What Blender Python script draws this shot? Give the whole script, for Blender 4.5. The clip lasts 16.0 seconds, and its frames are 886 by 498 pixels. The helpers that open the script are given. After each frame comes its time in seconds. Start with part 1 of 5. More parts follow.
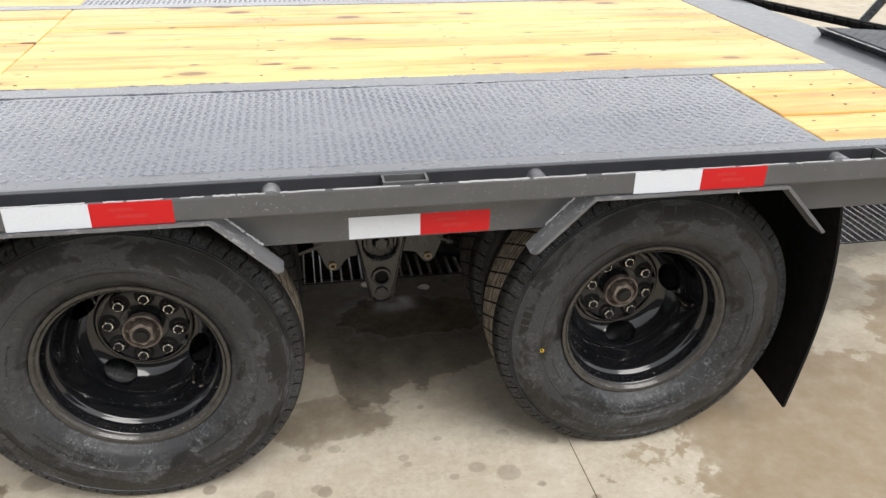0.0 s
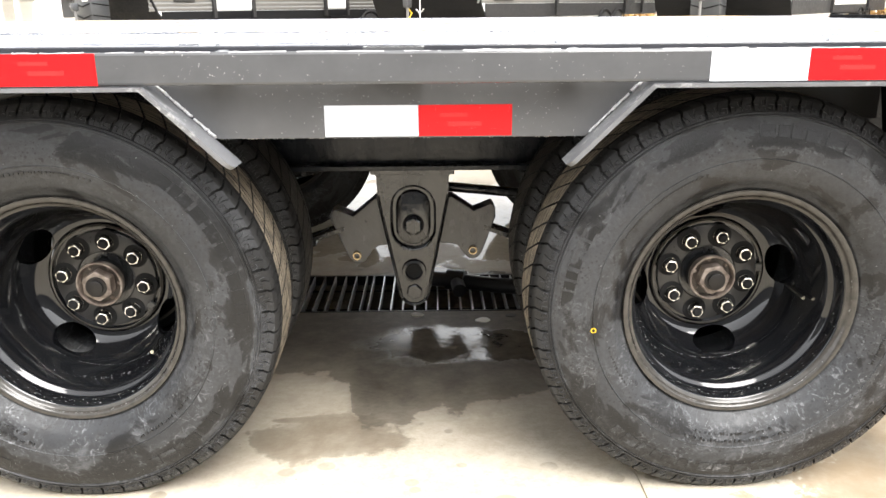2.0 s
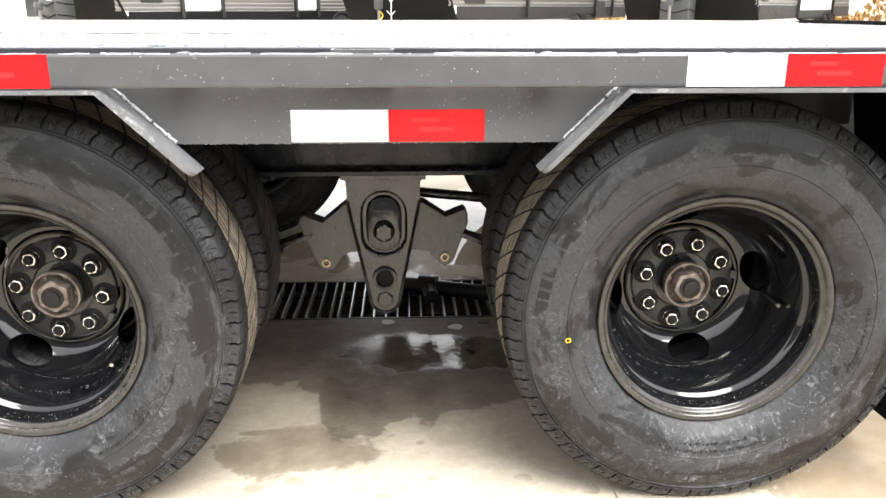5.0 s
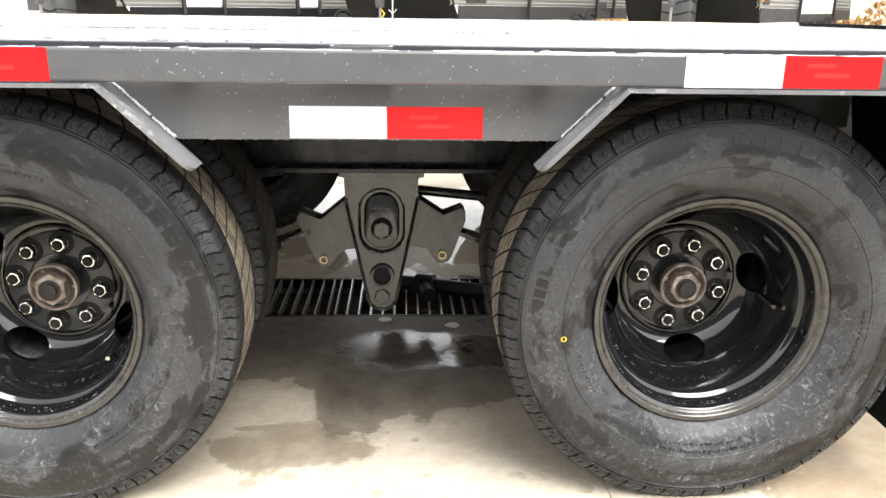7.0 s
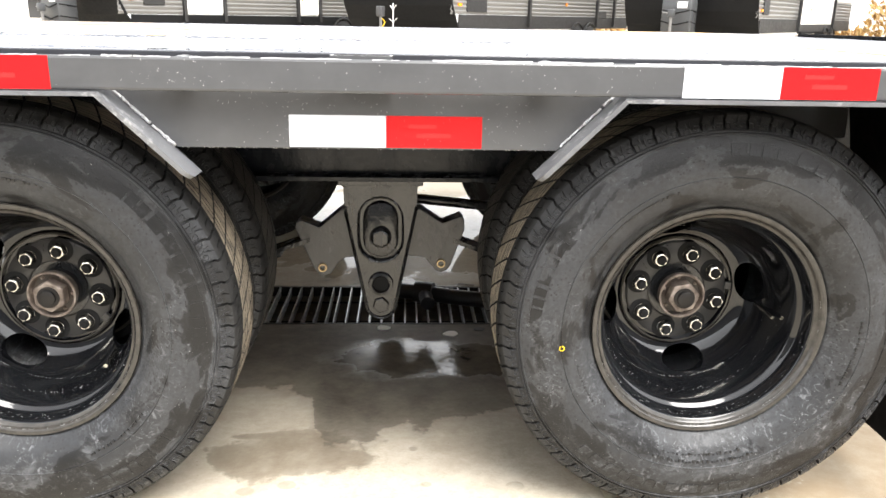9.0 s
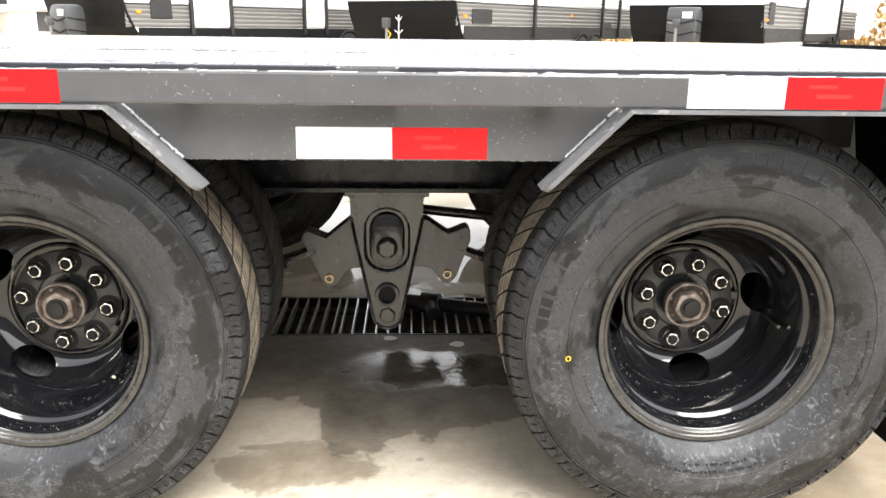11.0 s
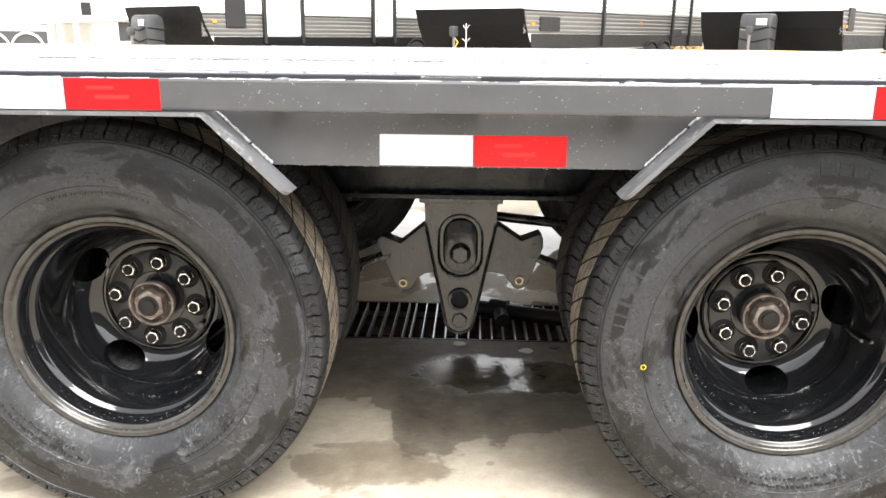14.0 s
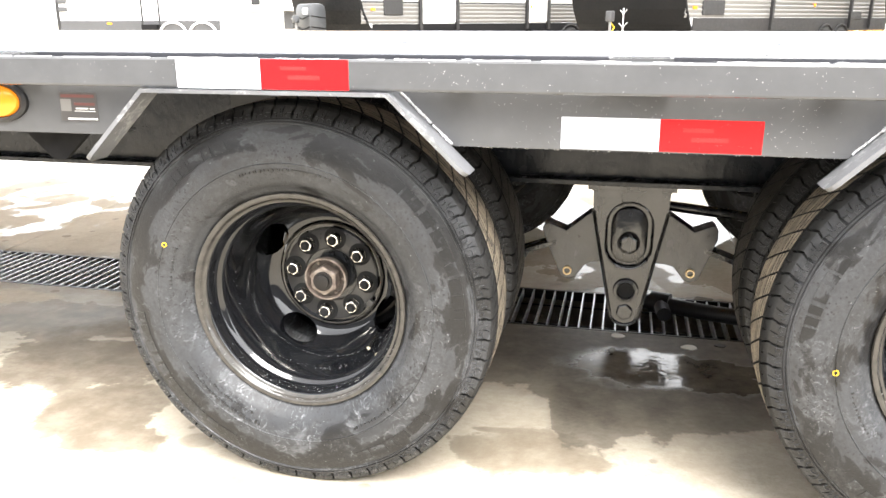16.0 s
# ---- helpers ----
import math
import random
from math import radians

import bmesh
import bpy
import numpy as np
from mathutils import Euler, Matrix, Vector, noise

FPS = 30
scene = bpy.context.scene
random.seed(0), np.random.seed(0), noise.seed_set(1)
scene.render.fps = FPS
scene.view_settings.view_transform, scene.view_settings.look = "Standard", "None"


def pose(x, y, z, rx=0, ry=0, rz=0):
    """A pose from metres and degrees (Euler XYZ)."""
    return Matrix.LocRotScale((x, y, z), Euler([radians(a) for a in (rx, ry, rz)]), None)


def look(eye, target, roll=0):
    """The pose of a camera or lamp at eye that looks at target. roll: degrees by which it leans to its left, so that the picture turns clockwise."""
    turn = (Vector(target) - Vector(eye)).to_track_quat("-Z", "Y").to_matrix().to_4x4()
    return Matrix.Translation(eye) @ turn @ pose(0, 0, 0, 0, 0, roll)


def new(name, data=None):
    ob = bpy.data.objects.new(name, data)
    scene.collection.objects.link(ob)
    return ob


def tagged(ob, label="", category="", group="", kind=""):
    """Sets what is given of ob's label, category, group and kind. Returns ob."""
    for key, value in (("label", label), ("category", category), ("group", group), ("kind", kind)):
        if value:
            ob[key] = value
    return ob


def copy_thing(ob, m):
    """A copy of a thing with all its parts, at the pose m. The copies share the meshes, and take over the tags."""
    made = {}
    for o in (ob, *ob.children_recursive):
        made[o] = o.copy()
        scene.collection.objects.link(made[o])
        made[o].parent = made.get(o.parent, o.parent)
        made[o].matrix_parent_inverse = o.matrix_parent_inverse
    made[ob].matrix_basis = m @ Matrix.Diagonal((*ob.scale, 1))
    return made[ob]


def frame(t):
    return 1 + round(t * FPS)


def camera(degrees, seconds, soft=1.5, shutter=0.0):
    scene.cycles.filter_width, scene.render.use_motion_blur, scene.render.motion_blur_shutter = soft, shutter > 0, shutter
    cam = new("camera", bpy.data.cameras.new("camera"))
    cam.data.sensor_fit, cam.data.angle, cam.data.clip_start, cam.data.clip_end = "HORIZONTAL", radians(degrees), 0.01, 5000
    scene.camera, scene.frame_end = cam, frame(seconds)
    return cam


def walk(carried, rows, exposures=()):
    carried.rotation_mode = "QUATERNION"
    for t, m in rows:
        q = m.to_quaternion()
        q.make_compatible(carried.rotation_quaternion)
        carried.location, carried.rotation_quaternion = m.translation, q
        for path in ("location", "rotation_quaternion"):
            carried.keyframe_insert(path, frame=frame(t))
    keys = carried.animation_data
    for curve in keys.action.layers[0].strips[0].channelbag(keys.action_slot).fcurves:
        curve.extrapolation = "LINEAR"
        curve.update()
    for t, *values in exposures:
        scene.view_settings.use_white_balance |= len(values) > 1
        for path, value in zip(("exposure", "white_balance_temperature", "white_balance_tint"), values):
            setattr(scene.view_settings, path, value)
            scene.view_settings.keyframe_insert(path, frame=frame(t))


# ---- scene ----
cam = camera(58.6, 16.0)
PATH = [
    (0, (-0.239, -1.499, 1.522), (0.096, 0.236, 0.585), 1.1),
    (0.5, (-0.046, -1.255, 1.452), (0.166, 0.44, 0.411), 2.7),
    (1, (0.106, -1.058, 1.295), (0.167, 0.644, 0.245), 2.1),
    (1.5, (0.088, -1.127, 1.042), (0.116, 0.713, 0.258), 1.2),
    (2, (0.023, -1.291, 0.958), (0.046, 0.619, 0.365), -0.4),
    (2.5, (-0.011, -1.35, 0.967), (0.035, 0.562, 0.382), -0.4),
    (3, (0.002, -1.334, 0.957), (0.07, 0.572, 0.356), 0.0),
    (3.5, (0.012, -1.305, 0.974), (0.089, 0.608, 0.393), 0.5),
    (4, (0.026, -1.264, 0.964), (0.103, 0.653, 0.397), 0.4),
    (4.5, (0.025, -1.244, 0.958), (0.105, 0.666, 0.369), 0.3),
    (5, (0.025, -1.25, 0.957), (0.119, 0.66, 0.369), 0.1),
    (7.5, (0.028, -1.254, 0.955), (0.125, 0.655, 0.365), 0.9),
    (8, (0.028, -1.253, 0.956), (0.125, 0.658, 0.371), 0.9),
    (8.5, (0.03, -1.255, 0.957), (0.128, 0.657, 0.378), 1.0),
    (9, (0.029, -1.256, 0.957), (0.128, 0.659, 0.387), 1.1),
    (11.5, (0.029, -1.263, 0.96), (0.106, 0.66, 0.417), 0.7),
    (12, (0.026, -1.266, 0.962), (0.092, 0.658, 0.419), 0.7),
    (12.5, (0.025, -1.272, 0.963), (0.07, 0.654, 0.426), 0.5),
    (13, (0.017, -1.276, 0.962), (0.037, 0.651, 0.428), 0.5),
    (13.5, (0.014, -1.278, 0.963), (-0.003, 0.649, 0.43), 0.4),
    (14, (0.002, -1.286, 0.962), (-0.072, 0.641, 0.434), 0.5),
    (14.5, (-0.011, -1.289, 0.96), (-0.174, 0.632, 0.427), 0.1),
    (15, (-0.021, -1.281, 0.961), (-0.278, 0.625, 0.411), -0.8),
    (15.5, (-0.035, -1.273, 0.954), (-0.383, 0.615, 0.394), -0.3),
    (16, (-0.055, -1.277, 0.952), (-0.483, 0.595, 0.392), -0.1),
]
walk(cam, [(t, look(eye, target, roll)) for t, eye, target, roll in PATH],
     [(0, 0.8), (0.5, 1.25), (1, 1.8), (1.5, 2.1), (2, 2.17), (9, 2.17), (12.5, 2.13), (14, 2.12), (14.5, 2.16), (15, 2.43), (16, 2.85)])

# ---- light ----
world = bpy.data.worlds.new("overcast_sky")
scene.world = world
world.use_nodes = True
wn, wl = world.node_tree.nodes, world.node_tree.links
sky = wn.new("ShaderNodeTexSky")
sky.sky_type, sky.sun_disc = "NISHITA", False
sky.sun_elevation, sky.sun_rotation = radians(55), radians(150)
grey = wn.new("ShaderNodeHueSaturation")
grey.inputs["Saturation"].default_value = 0.06
wl.new(sky.outputs[0], grey.inputs["Color"])
wl.new(grey.outputs[0], wn["Background"].inputs[0])
wn["Background"].inputs[1].default_value = 0.15
sun_data = bpy.data.lights.new("sun", "SUN")
sun_data.energy, sun_data.angle, sun_data.color = 1.4, radians(40), (1.0, 0.97, 0.93)
sun = new("sun", sun_data)
sun.matrix_world = look((6, -12, 20), (0, 0, 0))


# ---- materials ----
class Mat:
    """A node material with a few short ways to add nodes."""

    def __init__(self, name, rough=0.5, metal=0.0, colour=(0.5, 0.5, 0.5)):
        self.m = bpy.data.materials.new(name)
        self.m.use_nodes = True
        self.n, self.l = self.m.node_tree.nodes, self.m.node_tree.links
        self.b = self.n["Principled BSDF"]
        self.set("Roughness", rough)
        self.set("Metallic", metal)
        self.set("Base Color", (*colour, 1) if isinstance(colour, tuple) else colour)
        self.co = self.n.new("ShaderNodeTexCoord").outputs["Object"]

    def set(self, key, v):
        if hasattr(v, "links"):
            self.l.new(v, self.b.inputs[key])
        else:
            self.b.inputs[key].default_value = v

    def scaled(self, s, co=None):
        k = self.n.new("ShaderNodeMapping")
        k.inputs["Scale"].default_value = s if isinstance(s, tuple) else (s, s, s)
        self.l.new(co or self.co, k.inputs["Vector"])
        return k.outputs[0]

    def world_co(self):
        return self.n.new("ShaderNodeNewGeometry").outputs["Position"]

    def noise(self, s, detail=4, rough=0.55, co=None, dist=0.0):
        k = self.n.new("ShaderNodeTexNoise")
        k.inputs["Scale"].default_value = 1
        k.inputs["Detail"].default_value = detail
        k.inputs["Roughness"].default_value = rough
        k.inputs["Distortion"].default_value = dist
        self.l.new(self.scaled(s, co), k.inputs["Vector"])
        return k.outputs["Fac"]

    def voronoi(self, s, co=None, feature="F1"):
        k = self.n.new("ShaderNodeTexVoronoi")
        k.feature = feature
        k.inputs["Scale"].default_value = 1
        self.l.new(self.scaled(s, co), k.inputs["Vector"])
        return k.outputs["Distance"]

    def ramp(self, v, *stops, smooth=False):
        k = self.n.new("ShaderNodeValToRGB")
        if smooth:
            k.color_ramp.interpolation = "EASE"
        e = k.color_ramp.elements
        while len(e) < len(stops):
            e.new(0.5)
        for el, (p, c) in zip(e, stops):
            el.position = p
            el.color = (*c, 1) if isinstance(c, tuple) else (c, c, c, 1)
        self.l.new(v, k.inputs[0])
        return k.outputs[0]

    def mix(self, f, a, b, mode="MIX"):
        k = self.n.new("ShaderNodeMix")
        k.data_type, k.blend_type = "RGBA", mode
        for key, v in ((0, f), (6, a), (7, b)):
            if hasattr(v, "links"):
                self.l.new(v, k.inputs[key])
            else:
                k.inputs[key].default_value = (*v, 1) if isinstance(v, tuple) else v if key == 0 else (v, v, v, 1)
        return k.outputs[2]

    def math(self, op, a, b=0.0, c=0.0):
        k = self.n.new("ShaderNodeMath")
        k.operation = op
        for i, v in enumerate((a, b, c)):
            if hasattr(v, "links"):
                self.l.new(v, k.inputs[i])
            else:
                k.inputs[i].default_value = v
        return k.outputs[0]

    def axis(self, i, co=None):
        k = self.n.new("ShaderNodeSeparateXYZ")
        self.l.new(co or self.co, k.inputs[0])
        return k.outputs[i]

    def random(self):
        return self.n.new("ShaderNodeObjectInfo").outputs["Random"]

    def bump(self, h, strength=0.3, distance=0.002, under=None):
        k = self.n.new("ShaderNodeBump")
        k.inputs["Strength"].default_value, k.inputs["Distance"].default_value = strength, distance
        self.l.new(h, k.inputs["Height"])
        if under:
            self.l.new(under, k.inputs["Normal"])
        self.l.new(k.outputs[0], self.b.inputs["Normal"])
        return k.outputs[0]


def steel(name, colour, rough=0.3, dirt=0.15, film=0.0, beads=0.0):
    """Glossy trailer paint, slightly orange-peeled, with dust and dried water marks."""
    k = Mat(name)
    big, fine = k.math("MULTIPLY_ADD", k.noise(2.2, 5), 0.45, k.math("MULTIPLY", k.noise(15, 6, 0.62), 0.55)), k.noise(30, 5)
    worn = tuple(min(1, c * 1.35 + 0.012) for c in colour)
    k.set("Base Color", k.mix(k.math("MULTIPLY", k.ramp(big, (0.4, 0.0), (0.75, 1.0)), dirt * 4), colour, worn))
    k.set("Roughness", k.ramp(k.math("MULTIPLY_ADD", fine, 0.4, k.math("MULTIPLY", big, 0.6)), (0.3, rough * 0.75), (0.7, rough * 1.35)))
    if beads:
        # standing drops and runs of rain on gloss paint
        dots = k.ramp(k.voronoi(150), (0.16, 1.0), (0.3, 0.0))
        some = k.ramp(k.noise(9, 4), (0.48, 0.0), (0.58, 1.0))
        k.set("Coat Weight", beads)
        k.set("Coat Roughness", k.ramp(k.noise((22, 22, 9), 5, 0.6), (0.4, 0.03), (0.6, 0.3)))
        soft = k.bump(k.noise((24, 24, 18), 4, 0.55), 0.6, 0.006)
        k.bump(k.math("MULTIPLY", dots, some), 0.4, 0.0015, soft)
    else:
        k.bump(k.noise(140, 2), 0.08, 0.001)
    if film:
        # a thin film of rain water
        wet = k.noise((1.6, 3.3, 3.3), 5, 0.6)
        k.set("Coat Weight", k.ramp(wet, (0.3, film), (0.7, film * 0.7)))
        k.set("Coat Roughness", k.ramp(wet, (0.38, 0.03), (0.62, 0.12)))
        k.set("Coat IOR", 1.5)
    return k.m


GREY_STEEL = steel("grey_paint", (0.08, 0.081, 0.084), 0.17)
BLACK_STEEL = steel("black_chassis_paint", (0.015, 0.0162, 0.0185), 0.22, 0.15, 0.0, 0.5)
CHASSIS_STEEL = steel("dark_chassis_paint", (0.012, 0.0145, 0.0195), 0.25, 0.15, 0.0, 0.25)
HANGER_STEEL = steel("satin_black_paint", (0.0085, 0.0098, 0.012), 0.16, 0.2, 0.0, 0.7)
LIT_BEAM_STEEL = steel("lit_beam_paint", (0.042, 0.0425, 0.0435), 0.55, 0.05)
CHANNEL_STEEL = steel("dark_grey_paint", (0.036, 0.037, 0.043), 0.2)
ROCKER_STEEL = steel("dusty_dark_paint", (0.022, 0.0235, 0.0265), 0.3, 0.5, 0.0, 0.6)


CHASSIS_STEEL.node_tree.nodes["Principled BSDF"].inputs["Specular IOR Level"].default_value = 0.25


def scuffed():
    k = Mat("scuffed_grey_paint", 0.32)
    wear = k.ramp(k.math("MULTIPLY_ADD", k.noise(70, 6, 0.7), 0.5, k.math("MULTIPLY", k.noise(8, 4), 0.5)), (0.55, 0.0), (0.64, 1.0))
    k.set("Base Color", k.mix(wear, k.ramp(k.noise(12, 5), (0.3, (0.1, 0.102, 0.108)), (0.7, (0.17, 0.172, 0.18))), (0.4, 0.4, 0.4)))
    k.bump(k.noise(120, 4), 0.2, 0.001)
    return k.m


FENDER_STEEL = scuffed()
BRIGHT_EDGE = steel("sealant_with_glints", (0.42, 0.42, 0.43), 0.2, 0.3)
PLATE_STEEL = steel("slate_grey_deck_paint", (0.138, 0.15, 0.177), 0.18, 0.12, 1.0)
REAR_STEEL = steel("rear_plate_paint", (0.17, 0.178, 0.195), 0.32, 0.1, 0.4)
RAMP_STEEL = steel("ramp_paint", (0.085, 0.09, 0.1), 0.5, 0.1)
SEAM_STEEL = steel("deck_trim_paint", (0.14, 0.148, 0.168), 0.28, 0.1, 1.0)
RIM_BLACK = steel("gloss_black_wheel_paint", (0.0062, 0.0066, 0.0078), 0.075, 0.05)
for key, v in (("Specular IOR Level", 0.45), ("Coat Weight", 0.45), ("Coat Roughness", 0.05)):
    RIM_BLACK.node_tree.nodes["Principled BSDF"].inputs[key].default_value = v


def rubber():
    """Sidewall rubber: dusty grey where dry, near black where water stands, with chalky rubs."""
    k = Mat("tyre_rubber")
    qx, qz, each = k.axis(0), k.axis(2), k.random()
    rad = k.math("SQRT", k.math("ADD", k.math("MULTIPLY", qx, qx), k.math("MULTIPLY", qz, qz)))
    comb = k.n.new("ShaderNodeCombineXYZ")
    k.l.new(k.math("MULTIPLY_ADD", each, 19.0, k.math("MULTIPLY", k.math("DIVIDE", qx, rad), 0.3)), comb.inputs[0])
    k.l.new(k.math("MULTIPLY", rad, 1.7), comb.inputs[1])
    k.l.new(k.math("MULTIPLY_ADD", each, 7.0, k.math("MULTIPLY", k.math("DIVIDE", qz, rad), 0.3)), comb.inputs[2])
    ring = comb.outputs[0]  # runs round the tyre, so that stains follow it
    wander = k.math("MULTIPLY_ADD", k.noise(7, 5, 0.6, ring), 0.03, k.math("SUBTRACT", rad, 0.015))
    outer_band = k.ramp(wander, (0.3, 0.0), (0.318, 1.0), (0.345, 1.0), (0.352, 0.2))
    stain = k.math("MULTIPLY_ADD", outer_band, 0.115, k.noise(8.5, 9, 0.6, ring, 0.5))
    wet = k.ramp(stain, (0.568, 0.0), (0.58, 0.8), (0.64, 1.0))
    soft = k.ramp(k.noise(5, 5, 0.6, ring), (0.38, 0.0), (0.66, 1.0))
    speck = k.noise(150, 6, 0.7)
    few = k.ramp(k.noise(6, 4, 0.5, ring), (0.43, 0.0), (0.53, 1.0))
    drops = k.math("MAXIMUM", k.ramp(k.math("MULTIPLY_ADD", k.noise(80, 2), 0.3, k.voronoi(55)), (0.24, 1.0), (0.29, 0.0)), k.ramp(k.voronoi(130), (0.2, 1.0), (0.26, 0.0)))
    drops = k.math("MULTIPLY", drops, few)
    # rubbed marks: short strokes across the wall, most of them low down
    low = k.ramp(k.math("MULTIPLY_ADD", qz, -1.0, 0.3), (0.2, 0.25), (0.5, 1.0))
    where = k.math("MULTIPLY", k.ramp(k.noise(11, 4, 0.6, ring), (0.41, 0.0), (0.54, 1.0)), low)
    strokes = k.ramp(k.noise((60, 34, 60), 7, 0.7, ring, 1.6), (0.54, 0.0), (0.68, 1.0))
    haze = k.math("MULTIPLY", k.ramp(k.noise(24, 7, 0.7, ring, 0.8), (0.5, 0.0), (0.72, 0.45)), where)
    rub = k.math("MAXIMUM", k.math("MULTIPLY", strokes, where), haze)
    rub = k.math("MULTIPLY", rub, k.math("SUBTRACT", 1.0, k.math("MULTIPLY", wet, 0.6)))
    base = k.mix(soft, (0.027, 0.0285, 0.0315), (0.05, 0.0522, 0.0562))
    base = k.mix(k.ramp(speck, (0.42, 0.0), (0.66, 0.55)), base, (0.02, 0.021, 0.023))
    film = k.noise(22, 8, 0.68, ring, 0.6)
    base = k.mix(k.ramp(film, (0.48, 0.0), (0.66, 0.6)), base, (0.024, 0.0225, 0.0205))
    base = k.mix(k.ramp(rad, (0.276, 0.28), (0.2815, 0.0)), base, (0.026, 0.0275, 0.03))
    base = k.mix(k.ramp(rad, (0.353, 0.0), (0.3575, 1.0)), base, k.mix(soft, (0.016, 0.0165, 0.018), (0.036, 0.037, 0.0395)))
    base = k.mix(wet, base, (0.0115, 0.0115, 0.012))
    base = k.mix(k.math("MULTIPLY", rub, 0.72), base, (0.24, 0.247, 0.26))
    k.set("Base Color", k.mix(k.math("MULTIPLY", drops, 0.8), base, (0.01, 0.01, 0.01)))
    k.set("Roughness", k.mix(k.math("MAXIMUM", wet, drops), k.ramp(k.math("MULTIPLY_ADD", film, 0.6, k.math("MULTIPLY", speck, 0.4)), (0.36, 0.36), (0.62, 0.62)), 0.33))
    k.set("Specular IOR Level", k.mix(wet, k.ramp(rad, (0.35, 0.42), (0.358, 0.3)), 0.36))
    k.bump(k.mix(0.3, k.noise(210, 5, 0.65), drops), 0.6, 0.0014)
    return k.m


def moulded_rubber(name, colour, rough):
    k = Mat(name, rough)
    k.set("Base Color", k.ramp(k.noise(40, 5, 0.6), (0.35, tuple(c * 0.5 for c in colour)), (0.65, colour)))
    return k.m


def dusty_rubber():
    k = Mat("dusty_tread_rubber", 0.8)
    k.set("Base Color", k.ramp(k.noise((26, 70, 26), 6, 0.65), (0.32, (0.05, 0.043, 0.035)), (0.6, (0.3, 0.25, 0.185))))
    return k.m


def tread_rubber():
    k = Mat("tread_rubber", 0.6)
    k.set("Specular IOR Level", 0.2)
    k.set("Base Color", k.ramp(k.noise(14, 6, 0.6), (0.3, (0.011, 0.011, 0.0112)), (0.7, (0.024, 0.0237, 0.0233))))
    return k.m


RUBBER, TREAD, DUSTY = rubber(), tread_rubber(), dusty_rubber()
MOULDED = moulded_rubber("moulded_rubber_edge", (0.06, 0.062, 0.066), 0.3)
SMALL_PRINT = moulded_rubber("wet_moulded_rubber", (0.018, 0.018, 0.019), 0.3)
FAINT_DUST = moulded_rubber("faintly_dusty_tread", (0.06, 0.052, 0.042), 0.7)



def lip_metal():
    k = Mat("worn_wheel_lip", 0.13)
    k.set("Base Color", k.ramp(k.noise(60, 5), (0.3, (0.03, 0.028, 0.025)), (0.7, (0.055, 0.05, 0.044))))
    return k.m


def rusty():
    k = Mat("rusty_greased_steel", 0.6, 0.15)
    k.set("Base Color", k.ramp(k.noise(38, 6, 0.65), (0.3, (0.07, 0.054, 0.044)), (0.5, (0.19, 0.152, 0.127)), (0.72, (0.42, 0.36, 0.31))))
    k.bump(k.noise(90, 4), 0.35, 0.001)
    return k.m


LIP, RUST = lip_metal(), rusty()
GREASE = moulded_rubber("dark_grease", (0.05, 0.036, 0.028), 0.4)
HUB_STEEL = steel("hub_flange_paint", (0.03, 0.0293, 0.0285), 0.3, 0.5)
ZINC = Mat("zinc_plated_steel", 0.22, 1.0, (0.82, 0.8, 0.74)).m
BRASS = Mat("brass", 0.35, 1.0, (0.55, 0.43, 0.26)).m
# near-black; also holds the shade of the hub recess and drain rods
DARKEST = Mat("near_black_steel", 0.7, 0.0, (0.02, 0.02, 0.0205)).m
DARKEST.node_tree.nodes["Principled BSDF"].inputs["Specular IOR Level"].default_value = 0.12
DARK = Mat("dark_stud_steel", 0.45, 0.6, (0.03, 0.028, 0.027)).m


